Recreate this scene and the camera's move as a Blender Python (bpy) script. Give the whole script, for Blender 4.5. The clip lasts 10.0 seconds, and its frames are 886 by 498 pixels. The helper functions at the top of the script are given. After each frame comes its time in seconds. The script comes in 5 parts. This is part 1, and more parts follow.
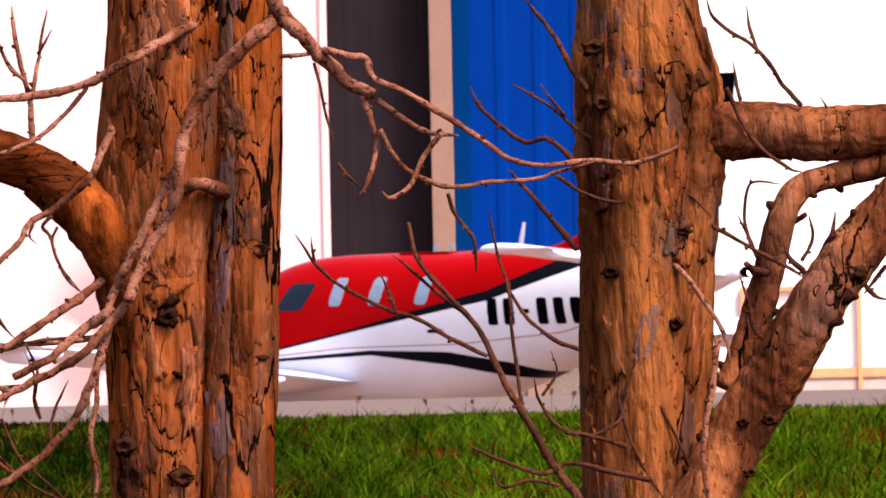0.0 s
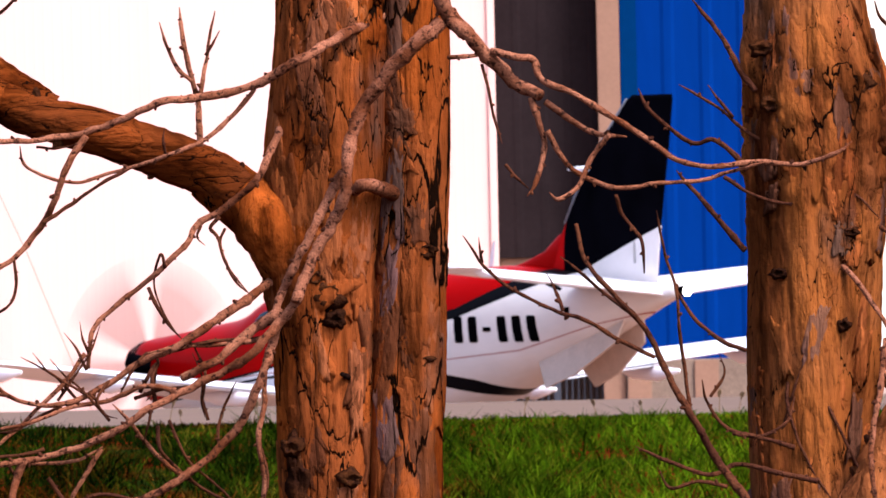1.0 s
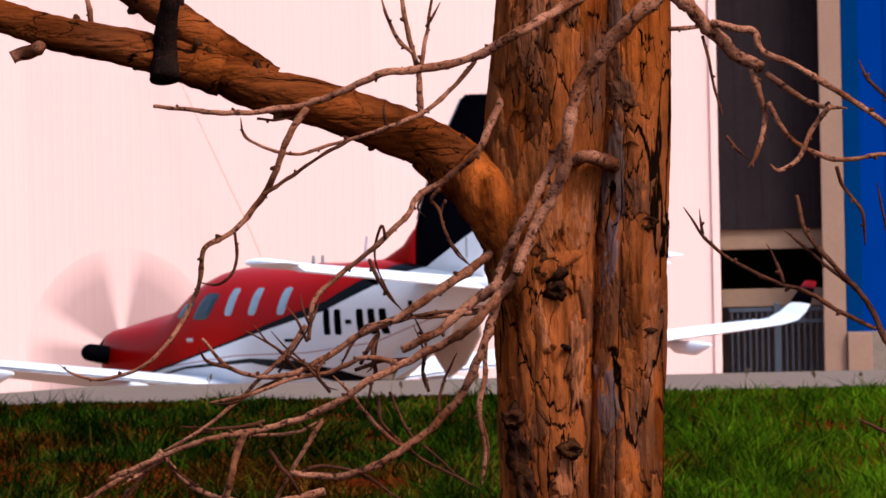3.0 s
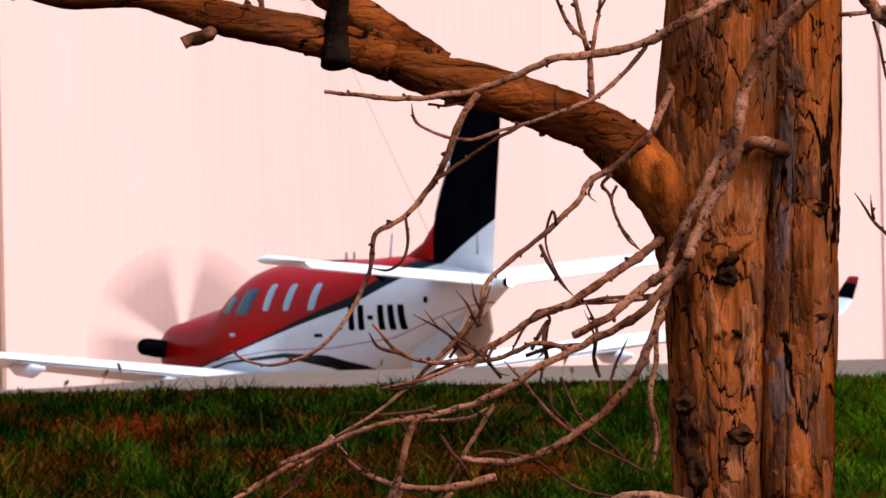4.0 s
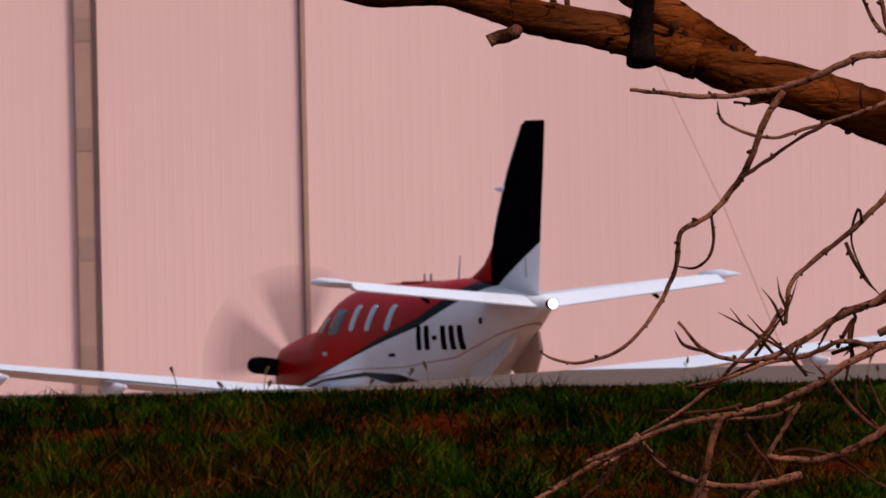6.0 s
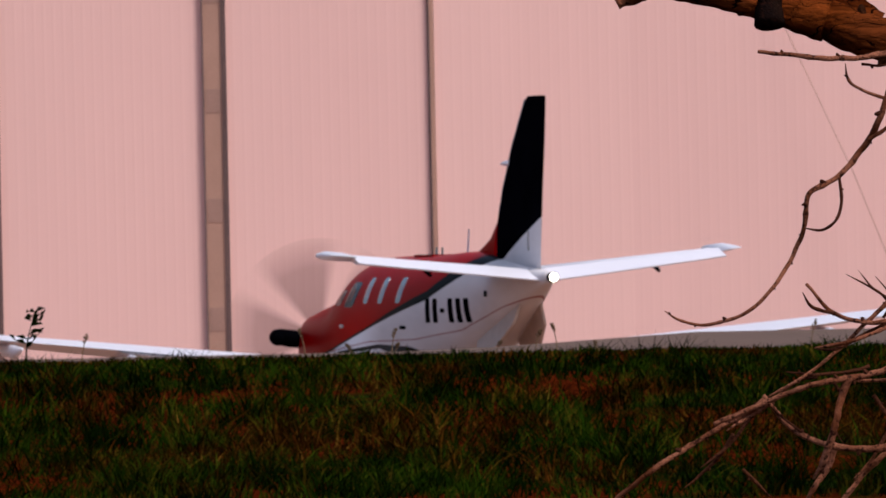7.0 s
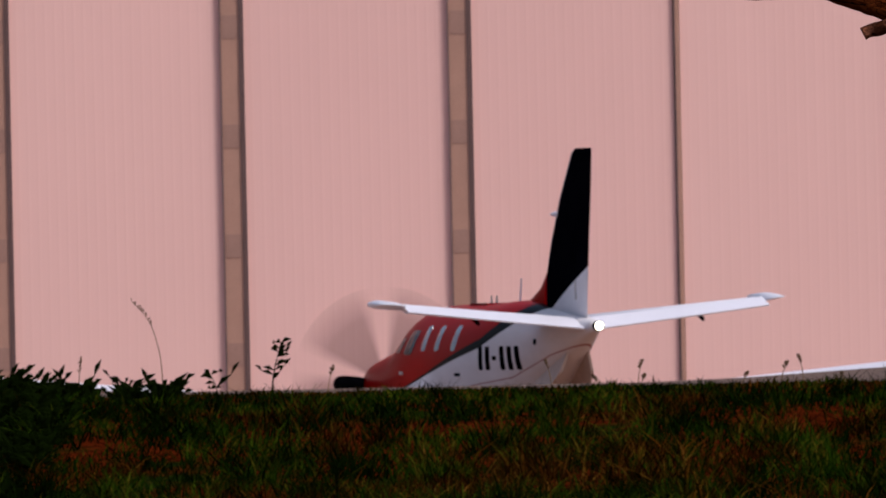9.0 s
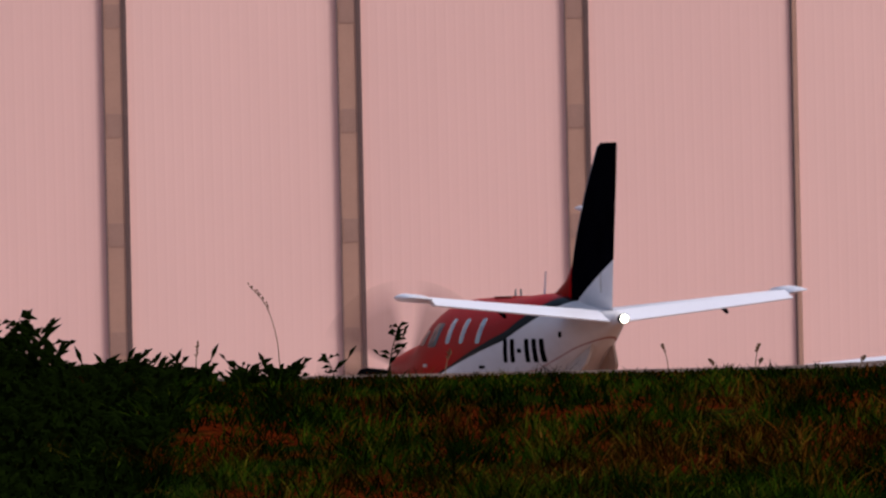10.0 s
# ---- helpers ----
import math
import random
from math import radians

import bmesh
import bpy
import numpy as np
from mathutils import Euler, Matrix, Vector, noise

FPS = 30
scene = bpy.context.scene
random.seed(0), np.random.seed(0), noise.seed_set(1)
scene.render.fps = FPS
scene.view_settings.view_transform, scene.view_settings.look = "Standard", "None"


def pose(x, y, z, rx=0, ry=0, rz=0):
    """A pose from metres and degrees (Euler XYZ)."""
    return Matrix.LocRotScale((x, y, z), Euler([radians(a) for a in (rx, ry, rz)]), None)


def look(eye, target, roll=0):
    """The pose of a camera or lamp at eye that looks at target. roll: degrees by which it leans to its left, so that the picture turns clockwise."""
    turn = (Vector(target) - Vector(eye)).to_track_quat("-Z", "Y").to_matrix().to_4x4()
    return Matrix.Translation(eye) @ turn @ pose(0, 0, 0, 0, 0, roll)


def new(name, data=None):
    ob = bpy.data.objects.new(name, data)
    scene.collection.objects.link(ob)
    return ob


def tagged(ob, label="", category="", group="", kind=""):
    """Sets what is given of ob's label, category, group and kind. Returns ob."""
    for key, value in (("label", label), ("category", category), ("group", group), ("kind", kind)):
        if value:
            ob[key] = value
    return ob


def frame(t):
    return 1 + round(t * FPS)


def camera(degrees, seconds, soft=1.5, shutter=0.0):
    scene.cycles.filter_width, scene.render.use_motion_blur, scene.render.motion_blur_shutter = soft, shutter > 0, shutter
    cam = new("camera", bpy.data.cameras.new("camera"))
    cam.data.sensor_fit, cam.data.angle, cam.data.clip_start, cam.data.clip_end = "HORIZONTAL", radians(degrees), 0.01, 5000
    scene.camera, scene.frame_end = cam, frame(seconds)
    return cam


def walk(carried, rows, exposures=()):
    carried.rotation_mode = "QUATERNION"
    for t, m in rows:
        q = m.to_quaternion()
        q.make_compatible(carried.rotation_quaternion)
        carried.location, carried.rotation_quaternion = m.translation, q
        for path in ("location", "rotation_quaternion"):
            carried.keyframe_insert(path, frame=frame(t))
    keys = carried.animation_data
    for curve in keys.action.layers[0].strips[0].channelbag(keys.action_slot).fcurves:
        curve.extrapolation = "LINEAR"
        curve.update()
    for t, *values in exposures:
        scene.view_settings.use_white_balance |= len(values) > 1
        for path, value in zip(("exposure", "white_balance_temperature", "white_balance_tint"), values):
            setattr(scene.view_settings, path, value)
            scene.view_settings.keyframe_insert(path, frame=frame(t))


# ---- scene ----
cam = camera(2.0, 10.0, soft=1.6)
EYE = Vector((0.0, 0.0, 1.7))
cam.data.dof.use_dof, cam.data.dof.focus_distance, cam.data.dof.aperture_fstop = True, 55.0, 160.0


def aim(side, up):
    """The pose of the tripod head: it points at a spot of a plane 100 m ahead."""
    return look(EYE, EYE + Vector((side, 100.0, up)), -1.2)

walk(cam, [
    (0.0, aim(-0.0000, 0.2048)),
    (0.5, aim(-0.3359, 0.2722)),
    (1.0, aim(-0.6609, 0.2233)),
    (1.5, aim(-1.1080, 0.1959)),
    (2.0, aim(-1.3913, 0.1955)),
    (2.2, aim(-1.4654, 0.1619)),
    (3.3, aim(-1.5926, 0.1031)),
    (3.5, aim(-1.6923, 0.0106)),
    (4.0, aim(-2.2077, 0.0870)),
    (4.5, aim(-2.6698, 0.1442)),
    (5.0, aim(-2.9418, 0.2582)),
    (5.5, aim(-3.2112, 0.3089)),
    (5.7, aim(-3.2805, 0.2396)),
    (6.8, aim(-3.8370, -0.0610)),
    (7.0, aim(-3.9206, -0.0353)),
    (7.5, aim(-4.1894, 0.0210)),
    (8.0, aim(-4.4229, 0.0980)),
    (8.5, aim(-4.6260, 0.1382)),
    (9.0, aim(-4.8906, 0.1062)),
    (9.5, aim(-5.2564, 0.1036)),
    (10.0, aim(-5.3539, 0.0540)),
], [
    (0.0, 1.92, 6440, 15), (1.0, 1.82, 6400, 12), (2.2, 1.56, 6150, 4), (3.5, 1.34, 6020, 0), (4.0, 1.36, 6080, -3), (4.5, 0.88, 6230, 5),
    (5.5, 0.25, 6450, 11), (7.0, 0.42, 6450, 11), (8.5, 0.26, 6420, 12), (10.0, 0.22, 6420, 12),
]
)
# ---- light ----
world = bpy.data.worlds.new("dusk_sky")
scene.world = world
world.use_nodes = True
wn = world.node_tree.nodes
sky = wn.new("ShaderNodeTexSky")
sky.sky_type, sky.sun_disc = "NISHITA", False
sky.sun_elevation, sky.sun_rotation = radians(52), radians(135)
sky.air_density, sky.dust_density = 1.0, 4.0
world.node_tree.links.new(sky.outputs[0], wn["Background"].inputs[0])
wn["Background"].inputs[1].default_value = 0.11

sun_data = bpy.data.lights.new("sun", "SUN")
sun_data.energy, sun_data.angle, sun_data.color = 1.7, radians(14), (1.0, 0.92, 0.84)
sun = new("sun", sun_data)
sun.matrix_world = look((28, -28, 51), (0, 0, 0))


# ---- materials ----
class Mat:
    """A small helper round a node material."""

    def __init__(self, name, rough=0.7, metal=0.0, spec=0.3):
        self.m = bpy.data.materials.new(name)
        self.m.use_nodes = True
        self.t = self.m.node_tree
        self.b = self.t.nodes["Principled BSDF"]
        self.b.inputs["Roughness"].default_value = rough
        self.b.inputs["Metallic"].default_value = metal
        self.b.inputs["Specular IOR Level"].default_value = spec
        self.co = self.t.nodes.new("ShaderNodeTexCoord")

    def link(self, a, b):
        self.t.links.new(a, b)

    def coords(self, scale, space="Object"):
        n = self.t.nodes.new("ShaderNodeMapping")
        n.inputs["Scale"].default_value = scale
        self.link(self.co.outputs[space], n.inputs[0])
        return n.outputs[0]

    def noise(self, scale, stretch=(1, 1, 1), detail=5, rough=0.6):
        n = self.t.nodes.new("ShaderNodeTexNoise")
        n.inputs["Scale"].default_value = scale
        n.inputs["Detail"].default_value = detail
        n.inputs["Roughness"].default_value = rough
        self.link(self.coords(stretch), n.inputs["Vector"])
        return n.outputs["Fac"]

    def ramp(self, fac, *stops):
        n = self.t.nodes.new("ShaderNodeValToRGB")
        e = n.color_ramp.elements
        while len(e) < len(stops):
            e.new(0.5)
        for el, (p, c) in zip(e, stops):
            el.position, el.color = p, (*c, 1) if len(c) == 3 else c
        self.link(fac, n.inputs[0])
        return n.outputs[0]

    def mix(self, fac, a, b, kind="MIX"):
        n = self.t.nodes.new("ShaderNodeMix")
        n.data_type, n.blend_type = "RGBA", kind
        for v, i in ((fac, 0), (a, 6), (b, 7)):
            if isinstance(v, (int, float)):
                n.inputs[i].default_value = v
            elif isinstance(v, tuple):
                n.inputs[i].default_value = (*v, 1)
            else:
                self.link(v, n.inputs[i])
        return n.outputs[2]

    def math(self, op, a, b=0.0):
        n = self.t.nodes.new("ShaderNodeMath")
        n.operation = op
        for v, i in ((a, 0), (b, 1)):
            if isinstance(v, (int, float)):
                n.inputs[i].default_value = v
            else:
                self.link(v, n.inputs[i])
        return n.outputs[0]

    def colour(self, c):
        if isinstance(c, tuple):
            self.b.inputs["Base Color"].default_value = (*c, 1)
        else:
            self.link(c, self.b.inputs["Base Color"])
        return self

    def bump(self, height, strength=0.4, distance=0.01):
        n = self.t.nodes.new("ShaderNodeBump")
        n.inputs["Strength"].default_value, n.inputs["Distance"].default_value = strength, distance
        self.link(height, n.inputs["Height"])
        self.link(n.outputs[0], self.b.inputs["Normal"])
        return self


def plain(name, colour, rough=0.6, metal=0.0, spec=0.3, vary=0.12, scale=6.0, stretch=(1, 1, 1)):
    """A painted or weathered surface with a slight mottling at two scales."""
    m = Mat(name, rough, metal, spec)
    big, small = m.noise(scale, stretch, 3), m.noise(scale * 11, stretch, 4)
    f = m.mix(0.5, big, small)
    dark = tuple(v * (1 - vary) for v in colour)
    light = tuple(min(1, v * (1 + vary)) for v in colour)
    m.colour(m.ramp(f, (0.3, dark), (0.7, light)))
    m.bump(small, 0.08, 0.004)
    return m.m


def bark_material(name, warm, ochre, grey_part, cracked=1.0, along="z"):
    """Weathered bark: long plates parted by dark forked cracks, fine grain, ochre, rosy and grey patches."""
    m = Mat(name, 0.95, 0, 0.0)
    run = (lambda v: (1, 1, v)) if along == "z" else (lambda v: (v, 1, 1))
    grain = m.noise(26, run(0.10), 6, 0.7)
    streak = m.noise(8, run(0.16), 5, 0.6)
    patch_of = m.noise(4.2, run(0.55), 4, 0.55)
    tone = m.noise(3.1, run(0.7), 3, 0.5)
    pits = m.noise(60, run(0.5), 5, 0.7)
    dark = tuple(v * 0.20 for v in warm)
    pale = tuple(min(1, v * 1.7) for v in ochre)
    rosy = (ochre[0] * 1.0, ochre[1] * 1.22, ochre[2] * 2.2)
    base = m.ramp(streak, (0.30, dark), (0.43, warm), (0.57, ochre), (0.72, pale))
    base = m.mix(m.ramp(tone, (0.46, (0, 0, 0)), (0.62, (0.75, 0.75, 0.75))), base, m.ramp(streak, (0.30, dark), (0.50, tuple(v * 0.6 for v in rosy)), (0.70, rosy)))
    grey = m.ramp(grain, (0.35, (0.035, 0.017, 0.012)), (0.65, (0.125, 0.068, 0.050)))
    col = m.mix(m.ramp(patch_of, (0.62 - grey_part, (0, 0, 0)), (0.74 - grey_part, (0.8, 0.8, 0.8))), base, grey)
    col = m.mix(m.ramp(grain, (0.34, (0.75, 0.75, 0.75)), (0.50, (0, 0, 0))), col, dark)
    col = m.mix(m.ramp(pits, (0.27, (0.9, 0.9, 0.9)), (0.38, (0, 0, 0))), col, (0.022, 0.009, 0.005))
    cracks, plates = None, None
    for scale, stretch, width, seed in ((10.0, 0.17, 0.075, 0.0), (23.0, 0.22, 0.060, 3.7)):
        at = m.t.nodes.new("ShaderNodeMapping")
        at.inputs["Scale"].default_value, at.inputs["Location"].default_value = run(stretch), (seed, seed, seed)
        m.link(m.co.outputs["Object"], at.inputs[0])
        sway = m.t.nodes.new("ShaderNodeTexNoise")
        sway.inputs["Scale"].default_value, sway.inputs["Detail"].default_value = scale * 1.6, 4
        m.link(at.outputs[0], sway.inputs["Vector"])
        bent = m.t.nodes.new("ShaderNodeVectorMath")
        bent.operation = "MULTIPLY_ADD"
        bent.inputs[1].default_value = (0.9 / scale,) * 3
        m.link(sway.outputs["Color"], bent.inputs[0])
        m.link(at.outputs[0], bent.inputs[2])
        cell = m.t.nodes.new("ShaderNodeTexVoronoi")
        cell.feature = "DISTANCE_TO_EDGE"
        cell.inputs["Scale"].default_value = scale
        m.link(bent.outputs[0], cell.inputs["Vector"])
        where = m.noise(4.5 + seed * 0.6, run(0.45), 3)
        lim = m.math("MULTIPLY", m.ramp(where, (0.44, (0.02, 0.02, 0.02)), (0.70, (1, 1, 1))), width * cracked)
        c = m.math("MINIMUM", m.math("MAXIMUM", m.math("MULTIPLY", m.math("SUBTRACT", 1.0, m.math("DIVIDE", cell.outputs["Distance"], lim)), 2.2), 0.0), 1.0)
        cracks = c if cracks is None else m.math("MAXIMUM", cracks, c)
        rise = m.math("MINIMUM", m.math("MULTIPLY", cell.outputs["Distance"], 4.0), 1.0)
        plates = rise if plates is None else m.math("ADD", plates, m.math("MULTIPLY", rise, 0.5))
    col = m.mix(cracks, col, (0.006, 0.0025, 0.0015))
    m.colour(col)
    h = m.math("ADD", m.math("MULTIPLY", grain, 0.6), m.math("MULTIPLY", pits, 0.5))
    h = m.math("SUBTRACT", m.math("ADD", h, m.math("MULTIPLY", plates, 0.5)), m.math("MULTIPLY", cracks, 0.9))
    m.bump(h, 1.0, 0.016)
    return m.m


def twig_material(name, a, b, scar=(0.022, 0.008, 0.006)):
    """Thin rough bark: two tones, dark rings and scars."""
    m = Mat(name, 0.95, 0, 0.0)
    f, g, h = m.noise(75, (1, 1, 1), 5, 0.65), m.noise(11, (1, 1, 1), 3), m.noise(230, (1, 1, 1), 3)
    col = m.mix(m.ramp(g, (0.40, (0, 0, 0)), (0.62, (1, 1, 1))), a, b)
    col = m.mix(m.ramp(h, (0.35, (0.5, 0.5, 0.5)), (0.6, (0, 0, 0))), col, tuple(v * 0.4 for v in b))
    col = m.mix(m.ramp(f, (0.38, (0.95, 0.95, 0.95)), (0.47, (0, 0, 0))), col, scar)
    m.colour(col).bump(m.math("ADD", f, h), 1.0, 0.005)
    return m.m


BARK = bark_material("bark", (0.112, 0.022, 0.0042), (0.262, 0.059, 0.0112), 0.03, 0.66)
OLD_BARK = bark_material("old_bark", (0.130, 0.036, 0.011), (0.245, 0.074, 0.019), 0.05, 0.30)
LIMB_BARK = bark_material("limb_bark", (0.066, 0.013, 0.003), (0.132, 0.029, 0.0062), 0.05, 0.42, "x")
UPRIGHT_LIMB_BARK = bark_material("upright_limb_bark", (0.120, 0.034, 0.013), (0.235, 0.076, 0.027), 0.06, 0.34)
TWIG = twig_material("twig_bark", (0.32, 0.125, 0.078), (0.125, 0.038, 0.018))
DARK_TWIG = twig_material("dark_twig_bark", (0.055, 0.019, 0.013), (0.100, 0.034, 0.018))
STUB = twig_material("burnt_stub", (0.007, 0.004, 0.004), (0.016, 0.008, 0.006))
PALE_FLAKE = bark_material("pale_flake_bark", (0.17, 0.042, 0.012), (0.31, 0.088, 0.026), 0.02, 0.35)
GREY_FLAKE = bark_material("grey_flake_bark", (0.095, 0.036, 0.022), (0.150, 0.064, 0.040), 0.12, 0.35)
DARK_FLAKE = bark_material("dark_flake_bark", (0.080, 0.020, 0.007), (0.140, 0.038, 0.011), 0.05, 0.35)
KNOT = twig_material("knot_bark", (0.016, 0.006, 0.004), (0.060, 0.020, 0.008))


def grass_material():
    """Blades: bright green towards the east, darker and with more red-brown dry drifts and straw further west."""
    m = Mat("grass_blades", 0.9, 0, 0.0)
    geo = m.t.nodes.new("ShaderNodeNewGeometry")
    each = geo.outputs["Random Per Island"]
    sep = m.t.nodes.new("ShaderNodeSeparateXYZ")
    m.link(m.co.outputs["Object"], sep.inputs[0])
    # west dims the green to about a third, a brightness set into the colour
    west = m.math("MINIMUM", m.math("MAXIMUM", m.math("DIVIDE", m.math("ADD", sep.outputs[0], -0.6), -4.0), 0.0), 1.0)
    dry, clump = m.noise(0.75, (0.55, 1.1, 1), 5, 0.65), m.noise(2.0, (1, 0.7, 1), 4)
    bright_green = m.ramp(each, (0.0, (0.014, 0.034, 0.0011)), (0.5, (0.038, 0.080, 0.0018)), (0.85, (0.070, 0.116, 0.003)), (1.0, (0.105, 0.090, 0.007)))
    dim_green = m.ramp(each, (0.0, (0.003, 0.008, 0.0006)), (0.5, (0.011, 0.028, 0.0012)), (0.85, (0.028, 0.046, 0.003)), (1.0, (0.078, 0.052, 0.007)))
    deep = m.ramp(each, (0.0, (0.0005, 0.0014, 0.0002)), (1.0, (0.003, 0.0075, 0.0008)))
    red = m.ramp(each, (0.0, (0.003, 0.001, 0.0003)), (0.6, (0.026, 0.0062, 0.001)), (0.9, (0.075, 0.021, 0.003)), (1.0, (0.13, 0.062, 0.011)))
    # near-black patches by noise: dark holes between tufts, put into the blade colour
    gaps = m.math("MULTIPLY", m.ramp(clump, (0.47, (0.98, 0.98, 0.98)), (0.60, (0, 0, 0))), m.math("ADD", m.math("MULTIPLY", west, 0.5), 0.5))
    col = m.mix(gaps, m.mix(west, bright_green, dim_green), deep)
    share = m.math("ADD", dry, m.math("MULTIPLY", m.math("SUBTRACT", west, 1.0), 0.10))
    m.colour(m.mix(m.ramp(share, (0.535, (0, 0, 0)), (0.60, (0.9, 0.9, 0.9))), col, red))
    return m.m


def soil_material():
    m = Mat("bank_soil", 1.0, 0, 0.0)
    a, b = m.noise(0.9, (1, 1, 1), 5), m.noise(14, (1, 1, 1), 5)
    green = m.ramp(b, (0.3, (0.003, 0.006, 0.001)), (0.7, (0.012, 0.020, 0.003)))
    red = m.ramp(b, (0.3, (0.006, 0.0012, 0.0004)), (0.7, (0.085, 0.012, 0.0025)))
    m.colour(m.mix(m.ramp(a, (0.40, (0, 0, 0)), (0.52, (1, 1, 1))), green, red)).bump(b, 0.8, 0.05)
    return m.m


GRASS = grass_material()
SOIL = soil_material()
STRIP = plain("dusty_strip", (0.105, 0.062, 0.047), 0.95, vary=0.2, scale=0.8)
APRON = plain("apron_concrete", (0.23, 0.115, 0.075), 0.9, vary=0.12, scale=0.3)


def wall_material(name, colour):
    """Ribbed and painted sheet, a little streaked."""
    m = Mat(name, 0.6, 0, 0.25)
    streak = m.noise(2.2, (1, 1, 0.12), 4)
    broad = m.noise(0.35, (1, 1, 0.6), 3)
    f = m.mix(0.5, streak, broad)
    m.colour(m.ramp(f, (0.3, tuple(v * 0.96 for v in colour)), (0.7, tuple(min(1, v * 1.02) for v in colour))))
    return m.m


CREAM = wall_material("cream_sheet", (0.705, 0.450, 0.438))
CREAM_PALE = wall_material("pale_cream_sheet", (0.72, 0.464, 0.450))
POST = plain("door_post_paint", (0.35, 0.205, 0.165), 0.7, vary=0.1, scale=3)
POST_EDGE = plain("post_edge_paint", (0.13, 0.085, 0.088), 0.7, scale=3)
SPLICE = plain("splice_plate_paint", (0.285, 0.17, 0.145), 0.7, scale=3)
TAN = plain("tan_column_paint", (0.21, 0.118, 0.086), 0.7, scale=2)
BLUE = plain("blue_door_paint", (0.0006, 0.0225, 0.165), 0.8, spec=0.0, vary=0.1, scale=0.8, stretch=(1, 1, 0.2))
BLUE_EDGE = plain("deep_blue_trim", (0.0004, 0.021, 0.095), 0.8, spec=0.0, vary=0.1)
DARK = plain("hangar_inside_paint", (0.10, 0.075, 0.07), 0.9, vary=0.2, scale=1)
INNER = plain("inner_beam_paint", (0.17, 0.10, 0.07), 0.8, vary=0.15, scale=1)
IRON = plain("dark_iron_paint", (0.03, 0.035, 0.055), 0.5, vary=0.2)
WHITEWALL = plain("far_white_wall", (0.75, 0.70, 0.66), 0.8, vary=0.05, scale=0.3)
ORANGE = plain("faded_orange_paint", (0.60, 0.26, 0.12), 0.8, vary=0.15)

WHITE = plain("white_gloss_paint", (0.70, 0.70, 0.80), 0.3, spec=0.4, vary=0.03, scale=2)
RED = plain("red_gloss_paint", (0.27, 0.0008, 0.0012), 0.35, spec=0.01, vary=0.06, scale=2)
# the brown bounce of the ground is mixed into this white
STRAKE = plain("bounce_tinted_white_paint", (0.46, 0.38, 0.35), 0.5, spec=0.2, vary=0.18, scale=5)
DARK_RED = plain("dark_red_paint", (0.16, 0.001, 0.002), 0.4, spec=0.02, vary=0.06, scale=2)
BLACK = plain("black_gloss_paint", (0.0012, 0.0012, 0.002), 0.6, spec=0.0, vary=0.2, scale=2)
METAL = plain("bare_metal", (0.45, 0.45, 0.47), 0.35, 0.9, vary=0.1, scale=8)
RUBBER = plain("tyre_rubber", (0.02, 0.02, 0.02), 0.8, vary=0.2, scale=10)
WINDOW = plain("cabin_window_glass", (0.17, 0.21, 0.27), 0.15, spec=0.35, vary=0.1, scale=3)
SCREEN = plain("windscreen_glass", (0.009, 0.012, 0.022), 0.15, spec=0.06, vary=0.1, scale=3)
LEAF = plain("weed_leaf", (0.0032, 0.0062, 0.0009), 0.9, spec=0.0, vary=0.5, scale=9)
STRAW = plain("dry_stalk", (0.16, 0.10, 0.055), 0.8, vary=0.3, scale=12)


def lamp_material():
    m = Mat("tail_lamp_glow")
    m.colour((1.0, 0.97, 0.85))
    m.b.inputs["Emission Color"].default_value = (1.0, 0.96, 0.78, 1)
    m.b.inputs["Emission Strength"].default_value = 6.0
    return m.m


def blur_material():
    """The smear of a turning blade: thin grey over a wide sweep, with a soft rim and clear gaps."""
    m = Mat("turning_blade_smear", 0.9, 0, 0.0)
    m.colour((0.09, 0.045, 0.05))
    sep, comb, grad = (m.t.nodes.new("ShaderNode" + n) for n in ("SeparateXYZ", "CombineXYZ", "TexGradient"))
    grad.gradient_type = "RADIAL"
    m.link(m.co.outputs["Object"], sep.inputs[0])
    m.link(sep.outputs[0], comb.inputs[0])
    m.link(sep.outputs[2], comb.inputs[1])
    m.link(comb.outputs[0], grad.inputs[0])
    # half a blade's share of the circle is a tenth
    off_middle = m.math("MULTIPLY", m.math("ABSOLUTE", m.math("SUBTRACT", grad.outputs["Fac"], 0.5)), 10.0)
    core = m.math("MINIMUM", m.math("MAXIMUM", m.math("MULTIPLY", m.math("SUBTRACT", 0.86, off_middle), 3.2), 0.0), 1.0)
    reach = m.t.nodes.new("ShaderNodeVectorMath")
    reach.operation = "LENGTH"
    m.link(comb.outputs[0], reach.inputs[0])
    fade = m.math("MINIMUM", m.math("MULTIPLY", m.math("SUBTRACT", 1.26, reach.outputs["Value"]), 2.2), 1.0)
    near_hub = m.math("MAXIMUM", m.math("SUBTRACT", 0.9, reach.outputs["Value"]), 0.0)
    fac = m.math("MULTIPLY", m.math("ADD", m.math("MULTIPLY", core, m.math("ADD", m.math("MULTIPLY", near_hub, 0.18), 0.41)), 0.035), fade)
    tr, mx = m.t.nodes.new("ShaderNodeBsdfTransparent"), m.t.nodes.new("ShaderNodeMixShader")
    m.link(fac, mx.inputs[0])
    m.link(tr.outputs[0], mx.inputs[1])
    m.link(m.b.outputs[0], mx.inputs[2])
    m.link(mx.outputs[0], m.t.nodes["Material Output"].inputs[0])
    return m.m


LAMP = lamp_material()
SMEAR = blur_material()


